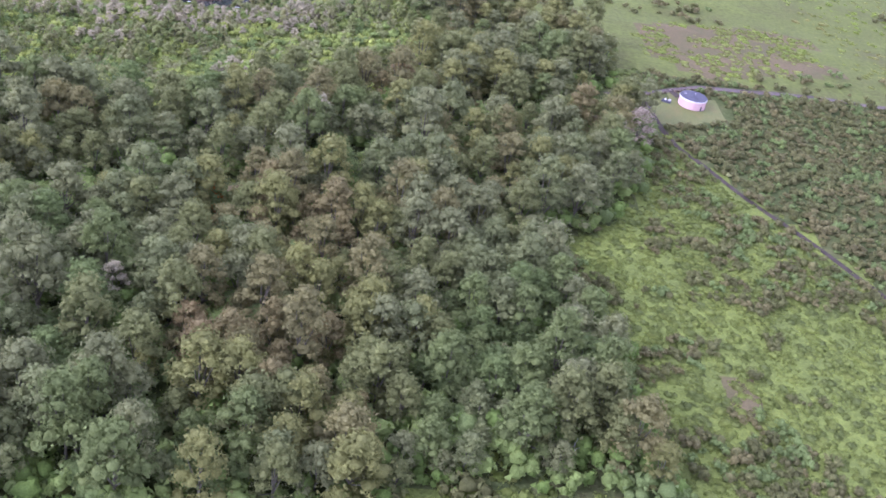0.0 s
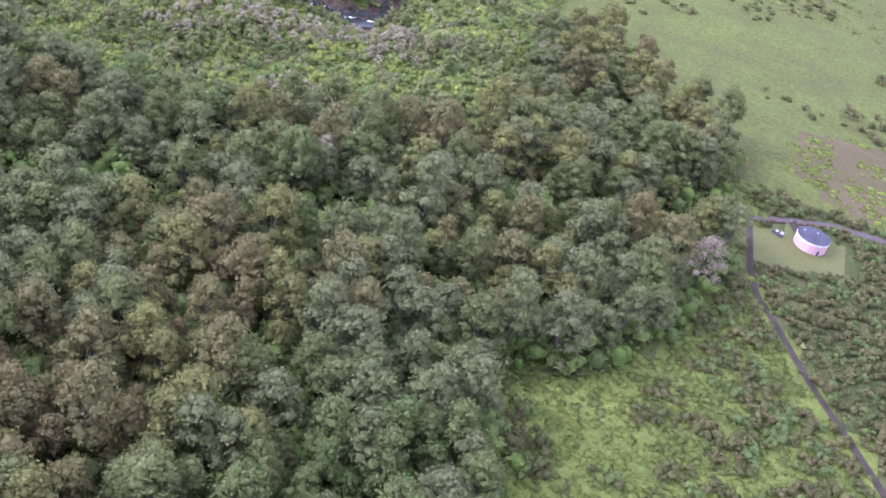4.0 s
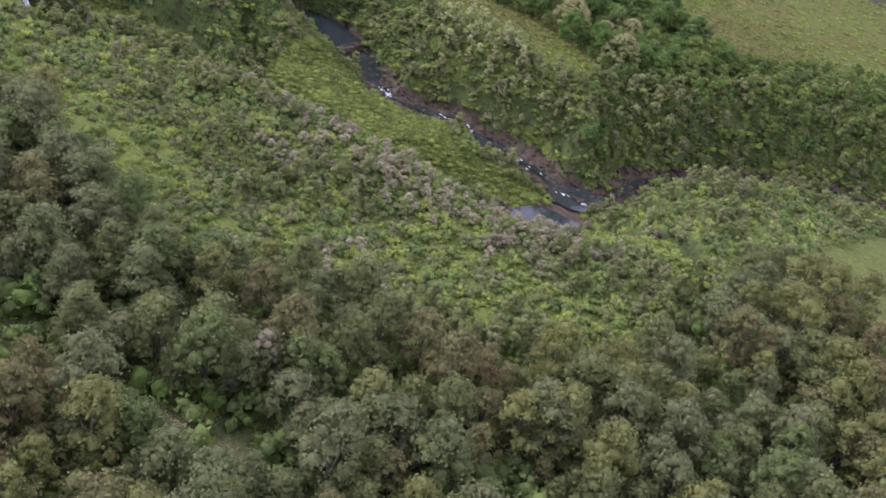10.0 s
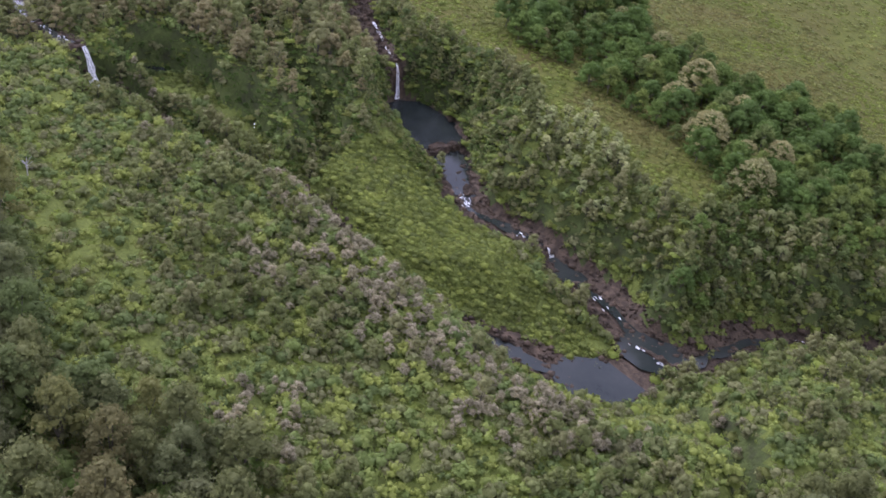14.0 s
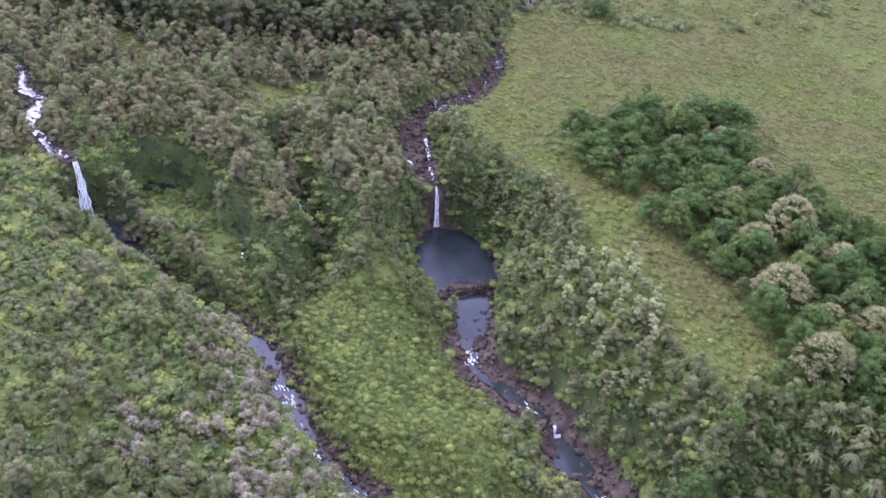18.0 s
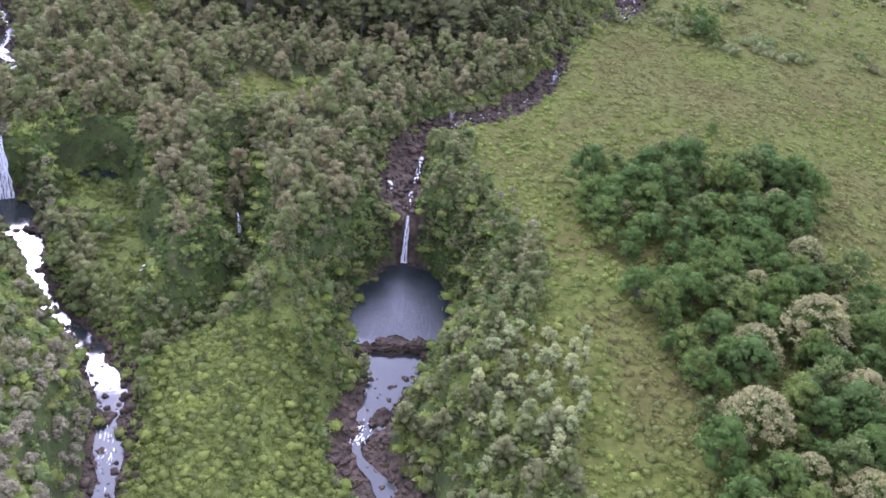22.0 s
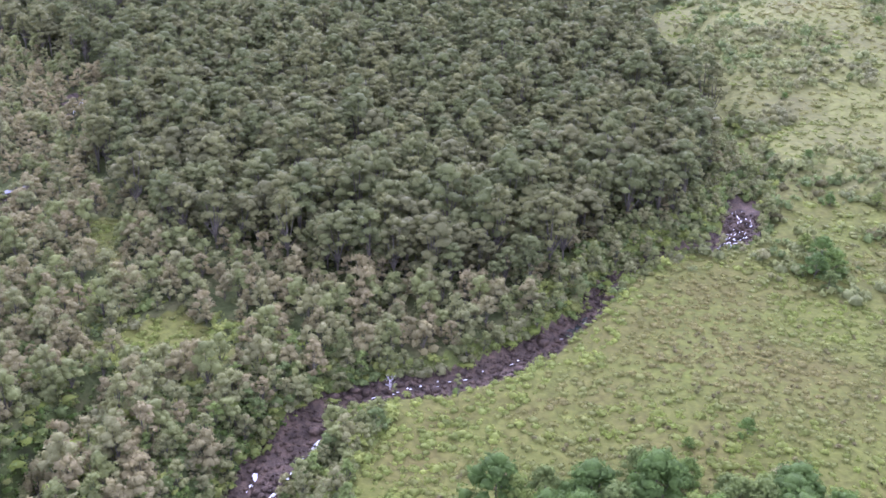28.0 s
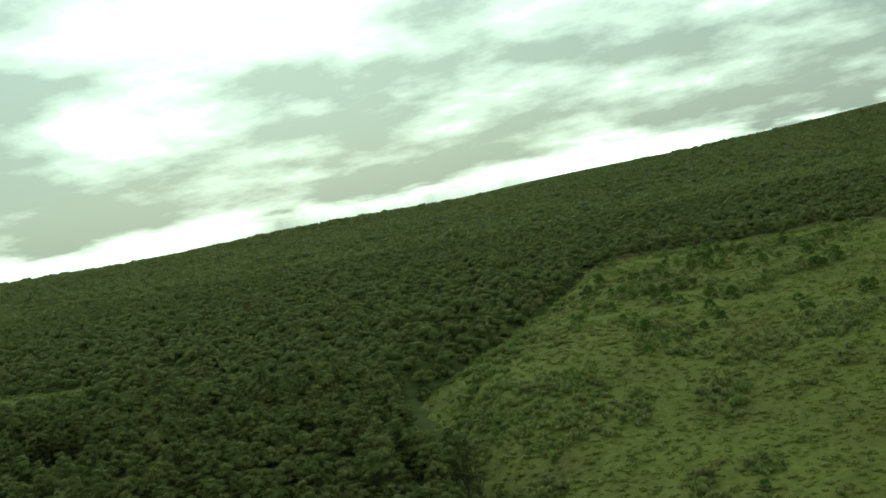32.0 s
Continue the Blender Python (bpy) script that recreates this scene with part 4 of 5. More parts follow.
# shrubs and ferns
SHRUB_KINDS = bush_variants(9, [LEAF_SHRUB[i] for i in (5, 3, 2, 0, 1, 4)], 12, 1.8, 3, 12, 0.4)
x, y, rng = spread(-640, 60, 330, 720, 3.1, 10)
z = zone(x, y)
r = rng.random(len(x))
by_south = (along(STREAM_SOUTH, x, y)[0] < 17) & (x > -205) & (x < -60)
ok = ((z == FERN) & (x < -205) & (r < 0.12)) | ((z == SHRUBS) & (r < np.where(by_south, 0.4, np.where(grass_patch(x, y), 0.3, np.where(low_rim(x, y), 0.25, 0.85))))) | ((z == BANK) & (r < 0.9)) | ((z == SCRUB) & (r < 0.5) & (x > -350) & (y > 360))
plant("shrub", SHRUB_KINDS, x[ok], y[ok], rng, (0.55, 2.2), ["leafy bright green shrub on the slope", "olive green shrub on the slope"], "shrub", "shrubs on the gully slopes", 300, (-60, 440), patch=0.62, patch_size=18)
HEATH_KINDS = bush_variants(11, LEAF_DARK + LEAF_SHRUB[2:3] + LEAF_DARK[:1], 12, 2.3, 4, 12, 0.4, 0.85)
x, y, rng = spread(60, 350, 110, 520, 3.3, 12)
z = zone(x, y)
v = vnoise(x, y, 25, 41) + 0.7 * vnoise(x, y, 9, 42)
ok = (((z == HEATH) & (rng.random(len(x)) < 0.92)) | ((z == FERN) & (v > np.where(x > 112, 0.02, 0.45)) & (rng.random(len(x)) < 0.85))) & clear_of_ways(x, y)
plant("heath_bush", HEATH_KINDS, x[ok], y[ok], rng, (0.5, 1.5), ["low dull green bush in the open field"], "shrub", "bushes in the field", 300, (110, 280))
FERN_KINDS = bush_variants(13, LEAF_FERN, 10, 3.7, 1, 22, 0.36, 0.13)
x, y, rng = spread(-480, 260, 150, 760, 2.5, 14)
z = zone(x, y)
r = rng.random(len(x))
ok = ((z == FERN) | ((z == SHRUBS) & (r < 0.4)) | ((z == GRASS) & (r < np.where(x > -330, 0.95, 0.75))) | ((z == BANK) & (r < 0.7)) | ((z == SCRUB) & (r < 0.35) & (x > -350) & (y > 370)) | ((z == WOOD) & (r < 0.3) & (x > -120)) | ((z == EARTH) & (r < 0.6) & (vnoise(x, y, 16, 44) + 0.5 * vnoise(x, y, 5, 45) > -0.25))) & clear_of_ways(x, y, 2.5)
wx, wy, wr = spread(-212, -76, 458, 536, 1.75, 92)
wok = zone(wx, wy) == FERN
MEADOW_KINDS = bush_variants(131, LEAF_FERN, 20, 2.6, 1, 20, 0.3, 0.22)
MEADOW_KINDS = [MEADOW_KINDS[i % 4 * 5 + i // 4] for i in range(20)]
RIM_KINDS = bush_variants(133, leaves_of("rim_fern", [(0.206, 0.25, 0.05), (0.222, 0.266, 0.05), (0.192, 0.238, 0.048)]), 9, 2.6, 1, 20, 0.3, 0.24)
BRIGHT_KINDS = bush_variants(113, LEAF_BRIGHT, 8, 3.7, 1, 22, 0.34, 0.14)
cx, cy, cr = spread(-196, -80, 468, 536, 7.5, 93)
cok = (zone(cx, cy) == FERN) & (vnoise(cx, cy, 20, 94) > 0.0) & (cr.random(len(cx)) < 0.7)
plant("carpet_bush", SCRUB_TREES, cx[cok], cy[cok], cr, (0.18, 0.42), ["small grey-green bush in the fern carpet"], "shrub", "bushes in the fern carpet", 120, (-130, 500))
plant("fern_carpet", RIM_KINDS + BRIGHT_KINDS[4:], wx[wok], wy[wok], wr, (0.6, 1.5), ["dense bright fern carpet between the streams"], "fern", "", 0, patch=0.5, patch_size=14)
tawny = ok & (z == GRASS)
d_m = along(STREAM_MAIN, x, y)
rim = tawny & (x > -420) & (d_m[0] < d_m[2] + d_m[3] + np.where(x < -330, 8, 21) + 9 * vnoise(x, y, 18, 98))
plant("fern_rim", RIM_KINDS, x[rim], y[rim], rng, (0.5, 1.5), ["bright green fern strip along the gully edge"], "fern", "", 0, patch=0.6, patch_size=16)
ok &= ~rim
tawny &= ~rim
plant("meadow_grass", MEADOW_KINDS, x[tawny], y[tawny], rng, (0.55, 1.5), ["tawny and green fern cover on the meadow"], "fern", "", 0, patch=0.75, patch_size=38)
ok &= ~tawny
wild = ok & ((z == FERN) | (z == LAWN))
plant("fern_bed", BRIGHT_KINDS, x[wild], y[wild], rng, (0.5, 1.5), ["bright yellow-green fern bed beside the forest"], "fern", "", 0, patch=0.7, patch_size=26)
ok &= ~wild
plant("fern_clump", FERN_KINDS[2:5] + FERN_KINDS[7:], x[ok], y[ok], rng, (0.5, 1.5), ["bright green fern thicket"], "fern", "", 0, patch=0.6, patch_size=30)
TUSSOCKS = bush_variants(93, leaves_of("tussock_leaves", [(0.175, 0.16, 0.064), (0.165, 0.172, 0.06), (0.19, 0.178, 0.07)]), 6, 1.5, 2, 12, 0.3, 0.7)
x, y, rng = spread(-500, -90, 500, 760, 4.4, 94)
d_m = along(STREAM_MAIN, x, y)
ok = (zone(x, y) == GRASS) & (d_m[0] > d_m[2] + d_m[3] + 22) & (rng.random(len(x)) < 0.15 + 0.25 * (vnoise(x, y, 30, 95) > 0.1))
plant("grass_tussock", TUSSOCKS, x[ok], y[ok], rng, (0.4, 1.1), ["brownish grass tussocks on the meadow"], "grass", "", 0)
HILL_KINDS = bush_variants(43, [LEAF_DARK[1], LEAF_SHRUB[2], LEAF_SCRUB[3], LEAF_SHRUB[3], LEAF_SCRUB[5], LEAF_SHRUB[5]], 6, 2.4, 2, 14, 0.5)
MOUNDS = bush_variants(45, LEAF_FERN, 15, 3.8, 1, 16, 0.45, 0.17)
MOUNDS = [MOUNDS[i % 3 * 5 + i // 3] for i in range(15)]
x, y, rng = spread(-1300, 340, 500, 990, 4.6, 48)
z = zone(x, y)
ok = (((z == GRASS) & ((x < -470) | (y > 745))) | ((z == PASTURE) & ((y > 745) | (x > 250)) & (rng.random(len(x)) < 0.35)) | ((z == FARWOOD) & (x > -350))) & (rng.random(len(x)) < 0.85)
plant("meadow_fern", MOUNDS, x[ok], y[ok], rng, (0.5, 1.5), ["olive and green fern cover on the hill"], "fern", "", 0, patch=0.75, patch_size=60)
x, y, rng = spread(-1300, -440, 500, 860, 5, 16)
z = zone(x, y)
r = rng.random(len(x))
ok = ((z == GRASS) & (r < np.where(x > -470, 0.04, 0.035))) | ((z == HEATH) & (r < 0.85)) | ((z == BANK) & (r < 0.8))
for cx, cy, rx, ry in [(-543, 676, 24, 8), (-529, 697, 20, 7), (-467, 637, 13, 9), (-557, 638, 9, 6), (-736, 691, 30, 12), (-626, 675, 11, 6), (-626, 607, 16, 12), (-630, 701, 12, 7), (-752, 560, 16, 14), (-570, 610, 12, 9), (-690, 600, 22, 10), (-500, 660, 9, 6)]:
    ok |= (((x - cx) / rx) ** 2 + ((y - cy) / ry) ** 2 < 1 + 0.5 * vnoise(x, y, 9, 49)) & (z != BED)
plant("hill_bush", HILL_KINDS, x[ok], y[ok], rng, (0.45, 2.3), ["low bushes on the grassy hill"], "shrub", "", 0, patch=0.5, patch_size=45)
x, y, rng = spread(20, 330, 470, 820, 9, 30)
ok = (zone(x, y) == PASTURE) & (vnoise(x, y, 45, 33) > 0.25) & (rng.random(len(x)) < 0.5) & clear_of_ways(x, y)
plant("pasture_bush", HEATH_KINDS, x[ok], y[ok], rng, (0.7, 1.8), ["dull green bush on the pasture"], "shrub", "", 0)

# growth on the land around, past the fields
x, y, rng = spread(-480, 470, -60, 480, 8.0, 96)
z = zone(x, y)
ok = (((z == SHRUBS) & (y < 330)) | ((z == FERN) & (y < 150)) | ((z == HEATH) & (x > 350))) & clear_of_ways(x, y)
plant("outlying_bush", HEATH_KINDS, x[ok], y[ok], rng, (1.2, 3.0), ["dull green bushes around the fields"], "shrub", "", 0)
x, y, rng = spread(-480, 720, -260, 900, 12.5, 97)
ok = (zone(x, y) == FARWOOD) & ((y < 88) | (x > 420)) & clear_of_ways(x, y, 6)
plant("outlying_tree", FAR_TREES, x[ok], y[ok], rng, (0.6, 1.1), ["olive green trees around the fields"], "tree", "", 0, sink=4)

# the dark grove on the northern meadow, with trees in cream blossom
GROVE_TREES = variants(15, LEAF_GROVE, 6, height=11.5, radius=6, clumps=28, leaves=28, leaf=0.36, low=0.15, dome=0.95, size=0.29, core=0.66, flat=0.65)
x, y, rng = spread(-330, -90, 570, 700, 8.2, 18)
BLOOM_AT = [(-171, 617, 1.5), (-133, 613, 1.45), (-214, 640, 1.6), (-203, 622, 1.2), (-254, 646, 1.05), (-190, 648, 1.15), (-297, 622, 0.75), (-288, 643, 0.8), (-272, 591, 0.65), (-152, 640, 1.1), (-320, 640, 0.75), (-228, 650, 0.85), (-158, 628, 0.9), (-236, 628, 0.8)]
ok = inside(GROVE, x, y) | inside(GROVE_EAST, x, y)
for bx, by, bs in BLOOM_AT:
    ok &= np.hypot(x - bx, y - by) > 6.0 * bs
plant("grove_tree", GROVE_TREES, x[ok], y[ok], rng, (0.65, 1.4), ["dark green dense broadleaf tree of the meadow grove"], "tree", "trees of the grove", 300, (-250, 620))


def bloom_kinds(seed, n):
    """A dark crown with a cap of blossom lying over it as a part of its own."""
    rng = np.random.default_rng(seed)
    out = []
    for i in range(n):
        crown, trunk = tree_shape(rng, 11.3, 6.2, 40, 22, 0.4, 0.15, 0.7, 0.95, 0.24, 0.68)
        caps = [clump(rng, np.array([rr * math.cos(a), rr * math.sin(a), 10.8 - 0.19 * rr * rr]), rng.uniform(0.7, 1.3), 20, 0.3, 0.5, 0.5)
                for rr, a in zip(np.sqrt(rng.random(130)) * 6.3, rng.uniform(0, math.tau, 130))]
        out.append((crown, trunk, merge(caps)))
    return out


def bloom_tree(kind, x, y, size, spin, leaf, cap):
    o = new("blossoming_tree")
    for nm, shape, mat in (("crown", kind[0], leaf), ("trunk", kind[1], BARK), ("blossom", kind[2], cap)):
        ob = new(nm, mesh_from(nm, *shape, [mat], None, True))
        ob.parent = o
    o.matrix_basis = Matrix.LocRotScale(Vector((x, y, float(land(np.array([x]), np.array([y]))[0]) - 0.2)), Euler((0, 0, spin)), Vector((size, size, size)))
    return tagged(o, "broad green tree topped with cream blossom", "tree", "blossoming trees")


BLOOMS = bloom_kinds(31, 3)
first = {}
for i, (x, y, s) in enumerate(BLOOM_AT):
    k = i % 3
    if k in first:
        o = copy_thing(first[k], Matrix.Identity(4))
        o.matrix_basis = Matrix.LocRotScale(Vector((x, y, float(land(np.array([float(x)]), np.array([float(y)]))[0]) - 0.2)), Euler((0, 0, i * 1.3)), Vector((s, s, s)))
    else:
        first[k] = bloom_tree(BLOOMS[k], float(x), float(y), s, i * 1.3, LEAF_GROVE[1], LEAF_BLOOM[k % 2])

# pale-leaved small trees on the northern bank
PALE_TREES = variants(33, LEAF_PALE, 6, height=8.0, radius=1.9, clumps=7, leaves=30, leaf=0.34, low=0.35, dome=0.8, size=0.42)
x, y, rng = spread(-215, -135, 545, 582, 4.6, 34)
ok = inside([(-206, 548), (-186, 546), (-160, 550), (-140, 554), (-138, 562), (-165, 574), (-200, 580)], x, y) & (rng.random(len(x)) < 0.85)
plant("pale_tree", PALE_TREES, x[ok], y[ok], rng, (0.6, 1.15), ["slender small tree with silvery pale leaves"], "tree", "pale-leaved trees", 300, (-170, 560))

# dense dark green slope east of the streams' meeting
BANK_GREEN = variants(35, [LEAF_GROVE[3], LEAF_SHRUB[2], LEAF_GROVE[1], LEAF_GROVE[4]], 8, height=7.5, radius=3.3, clumps=11, leaves=22, leaf=0.38, low=0.15, dome=1.0, size=0.38, core=0.7)
x, y, rng = spread(-150, 60, 545, 840, 4.8, 36)
ok = inside(DARKBANK, x, y) & (along(STREAM_MAIN, x, y)[0] > 7)
plant("slope_tree", BANK_GREEN, x[ok], y[ok], rng, (0.6, 1.25), ["leafy dark green tree on the river slope"], "tree", "trees on the river slope", 300, (-90, 600))

# slender palms on the river slope
def palm(x, y, size, seed):
    rng = np.random.default_rng(seed)
    o = new("palm_tree")
    lean = rng.normal(0, 0.5, 2)
    tv, tf = limb((0, 0, -0.5), (lean[0], lean[1], 7.0), 0.2, 0.12, 6)
    t = new("trunk", mesh_from("trunk", tv, tf, [BARK], None, True))
    t.parent = o
    for i in range(11):
        a, rise = i * math.tau / 11 + rng.uniform(-0.2, 0.2), rng.uniform(0.1, 0.9)
        d, side = np.array([math.cos(a), math.sin(a), 0]), np.array([-math.sin(a), math.cos(a), 0])
        vs, fs, top = [], [], np.array([lean[0], lean[1], 7.0])
        for j in range(6):
            u = j / 5
            c = top + d * 2.9 * u + np.array([0, 0, rise * 2.2 * u - 2.6 * u * u])
            w = 0.42 * math.sin(math.pi * (0.12 + 0.85 * u))
            vs += [c - side * w - (0, 0, 0.18), c, c + side * w - (0, 0, 0.18)]
        for j in range(5):
            q = 3 * j
            fs += [(q, q + 1, q + 4, q + 3), (q + 1, q + 2, q + 5, q + 4)]
        f = new("frond", mesh_from("frond", vs, fs, [LEAF_SHRUB[3]]))
        f.parent = o
    o.matrix_basis = Matrix.LocRotScale(Vector((x, y, float(land(np.array([x]), np.array([y]))[0]) - 0.2)), Euler((0, 0, seed)), Vector((size,) * 3))
    return tagged(o, "slender palm rising from the river slope", "palm", "palms on the slope")


for k, (px, py) in enumerate(PALMS):
    palm(px, py, 0.9 + 0.09 * (k % 4), 300 + k)

# trees standing alone
LONE = [(-342, 629, 0.5), (-331, 616, 0.35), (-99, 564, 0.85), (-532, 658, 0.6), (-554, 642, 0.5), (-462, 638, 0.35), (-932, 691, 0.9), (-986, 670, 0.8), (-977, 708, 0.9), (-998, 733, 1.0), (-611, 677, 0.5),
        (-603, 699, 0.55), (-525, 640, 0.5), (-551, 672, 0.7), (-533, 681, 0.6), (-528, 690, 0.6), (-455, 635, 0.4), (-578, 628, 0.5), (-817, 651, 0.6), (-1149, 653, 1.0), (-1129, 600, 0.9), (-880, 640, 0.5), (-700, 640, 0.5), (-660, 610, 0.4), (-470, 640, 0.95), (-463, 645, 1.05), (-456, 639, 0.85), (-476, 634, 0.7), (-449, 644, 0.7), (-560, 668, 0.5), (-550, 672, 0.5), (-540, 676, 0.5), (-575, 664, 0.45), (-531, 668, 0.5)]
far_rng = np.random.default_rng(201)
while len(LONE) < 140:
    px, py = far_rng.uniform(-1240, -860), far_rng.uniform(590, 840)
    if zone(np.array([px]), np.array([py]))[0] in (GRASS, HEATH) and far_rng.random() < 0.25 + 0.75 * (px < -1010) and float(vnoise(px, py, 60, 202)) > -0.25:
        LONE.append((px, py, far_rng.uniform(0.45, 0.95)))
lx, ly, ls = (np.array(c, float) for c in zip(*LONE))
singles("meadow_tree", GROVE_TREES, np.c_[lx, ly, land(lx, ly) - 0.2], np.arange(len(lx)) % 6, ls, lx, np.ones(len(lx)), ["dark green round tree standing alone in grass"], "tree", "lone trees")
SLIM = variants(37, [LEAF_SCRUB[3], LEAF_SHRUB[3]], 2, height=9, radius=1.5, clumps=6, leaves=26, leaf=0.3, low=0.35, dome=0.8, size=0.45)
lx, ly = np.array([-338.0, -333.0, -76.0]), np.array([551.0, 534.0, 566.0])
singles("slim_tree", SLIM, np.c_[lx, ly, land(lx, ly) - 0.2], np.array([0, 1, 0]), np.array([0.8, 0.6, 0.9]), lx, np.ones(3), ["slim olive tree at the water's edge"], "tree", "slim trees by the river")
PINK = variants(39, leaves_of("pinkish_twigs", [(0.32, 0.272, 0.178)]), 1, height=15, radius=6.8, clumps=30, leaves=40, leaf=0.26, low=0.25, dome=1.0, size=0.26, core=0.45)
lx, ly = np.array([108.5]), np.array([383.0])
singles("bare_tree", PINK, np.c_[lx, ly, land(lx, ly) - 0.2], np.array([0]), np.array([1.4]), lx, np.ones(1), ["nearly leafless pinkish-grey tree beside the lane"], "tree", "")
GOLD = variants(55, [LEAF_FOREST[5]], 2, height=21, radius=7.0, clumps=40, leaves=10, leaf=0.5, low=0.2, dome=1.0, size=0.2)
lx, ly = np.array([10.0, 5.0]), np.array([366.0, 291.0])
singles("yellow_tree", GOLD, np.c_[lx, ly, land(lx, ly) - 0.2], np.array([0, 1]), np.array([1.15, 0.8]), lx, np.ones(2), ["broad tree with yellow-green foliage above the forest"], "tree", "yellow-green trees")
FLAME = leaves_of("orange_blossom", [(0.42, 0.16, 0.035)])
TULIP = bloom_kinds(57, 1)[0]
o = bloom_tree(TULIP, -46.1, 289.4, 1.35, 0.4, LEAF_FOREST[1], FLAME[0])
tagged(o, "forest tree with a few orange flowers on top", "tree")
for ob in o.children:
    if ob.name.startswith("blossom"):
        ob.scale = (0.45, 0.4, 1.02)
GREYTREE = variants(59, [LEAF_GREY[2], LEAF_GREY[0]], 2, height=16, radius=5.5, clumps=34, leaves=14, leaf=0.34, low=0.2, dome=1.0, size=0.2)
lx, ly = np.array([-18.5, -64.5]), np.array([353.6, 237.9])
singles("thin_tree", GREYTREE, np.c_[lx, ly, land(lx, ly) - 0.2], np.array([0, 1]), np.array([1.3, 1.0]), lx, np.ones(2), ["thinly leaved grey-brown tree in the forest"], "tree", "thin grey trees")


def dead_tree(x, y, size, seed):
    """A bleached trunk with bare forked branches."""
    rng = np.random.default_rng(seed)
    o = new("dead_tree")
    wood = [limb((0, 0, -0.5), (0.2, 0.1, 4.5), 0.2, 0.12)]
    for i in range(12):
        a, z0 = i * 2.4, rng.uniform(2.0, 4.5)
        tip = np.array([math.cos(a) * rng.uniform(1, 2.4), math.sin(a) * rng.uniform(1, 2.4), z0 + rng.uniform(0.8, 3.0)])
        v, f = limb((0.04 * z0, 0.02 * z0, z0), tip, 0.09, 0.03, 4)
        ob = new("branch", mesh_from("branch", v, f, [BLEACHED]))
        ob.parent = o
    v, f = merge(wood)
    ob = new("trunk", mesh_from("trunk", v, f, [BLEACHED]))
    ob.parent = o
    o.matrix_basis = Matrix.LocRotScale(Vector((x, y, float(land(np.array([x]), np.array([y]))[0]))), Euler((0, 0, seed)), Vector((size,) * 3))
    return tagged(o, "bare bleached dead tree on the slope", "tree", "dead trees")


lx, ly = np.array([-275.0, -258.4, -281.0, -268.0]), np.array([550.4, 561.3, 554.1, 556.0])
singles("grey_bush", GREY, np.c_[lx, ly, land(lx, ly) - 0.2], np.array([0, 1, 2, 3]), np.array([0.75, 0.85, 0.6, 0.5]), lx, np.ones(4), ["twiggy grey bush on the bank above the pool"], "shrub", "grey bushes on the bank")
BLEACHED = material("bleached_wood", [(0.3, 0.28, 0.26), (0.4, 0.38, 0.35), (0.47, 0.45, 0.42)], scale=0.8, rough=0.85, fine=5)
for k, (px, py) in enumerate([(-339.8, 529.4), (62.1, 196.1), (-175.2, 357.3)]):
    dead_tree(px, py, 0.9 + 0.12 * k, k + 3)
lv, lf = limb((0, 0, 0), (6.5, 3.0, 4.0), 0.28, 0.14, 7)
log_ob = new("fallen_log", mesh_from("fallen_log", lv, lf, [BLEACHED], None, True))
log_ob.location = (-388.9, 566.4, float(land(np.array([-388.9]), np.array([566.4]))[0]) + 0.2)
tagged(log_ob, "bleached log leaning out of the stream", "log")
WHITE = bush_variants(41, [LEAF_PALE[0]], 2, 1.6, 3, 20, 0.22, 1.0)
lx, ly = np.array([147.0, 92.0]), np.array([371.0, 246.0])
singles("white_bush", WHITE, np.c_[lx, ly, land(lx, ly) - 0.1], np.array([0, 1]), np.array([1.2, 1.2]), lx, np.ones(2), ["bleached leafless bush in the field"], "shrub", "bleached bushes")


# ---- rocks in the stream beds ----
def boulder(rng, detail=1):
    bm = bmesh.new()
    bmesh.ops.create_icosphere(bm, subdivisions=detail, radius=1.0)
    sq = Vector(rng.uniform(0.6, 1.2, 3))
    off = Vector(rng.uniform(0, 50, 3))
    for v in bm.verts:
        n = noise.noise(v.co * 1.3 + off) * 0.45 + noise.noise(v.co * 3.5 + off) * 0.18
        v.co = Vector((v.co.x * sq.x, v.co.y * sq.y, v.co.z * sq.z * 0.7)) * (1 + n)
    me = bpy.data.meshes.new("boulder")
    bm.to_mesh(me)
    bm.free()
    me.materials.append(ROCK)
    return me


rng = np.random.default_rng(51)
ROCKS = [boulder(rng, 2) for i in range(8)]
bx, by, bs = [], [], []
for line, lo in ((STREAM_MAIN, -560), (STREAM_SOUTH, -400)):
    p = smooth_line([q for q in line if q[0] > lo], 0.11)
    off = rng.uniform(-1, 1, len(p)) * (p[:, 3] + np.where((p[:, 0] > -200) & (p[:, 1] > 500), 4.5, 2.2)) + np.where((p[:, 1] < 480) & (p[:, 0] > -215), 1.4, 0)
    t = np.gradient(p[:, :2], axis=0)
    t /= np.linalg.norm(t, axis=1)[:, None] + 1e-9
    keep = ((p[:, 3] < 7.6) | (np.abs(off) > p[:, 3] - 0.5)) & (p[:, 1] < 720)
    bx += list((p[:, 0] - t[:, 1] * off)[keep])
    by += list((p[:, 1] + t[:, 0] * off)[keep])
    bs += list((rng.gamma(1.7, 0.24, len(p)) + 0.18)[keep])
bx, by, bs = np.array(bx), np.array(by), np.clip(np.array(bs), 0.25, 1.9)
bz = land(bx, by)
order = np.argsort(np.hypot(bx + 170, by - 510) - bs * 12)
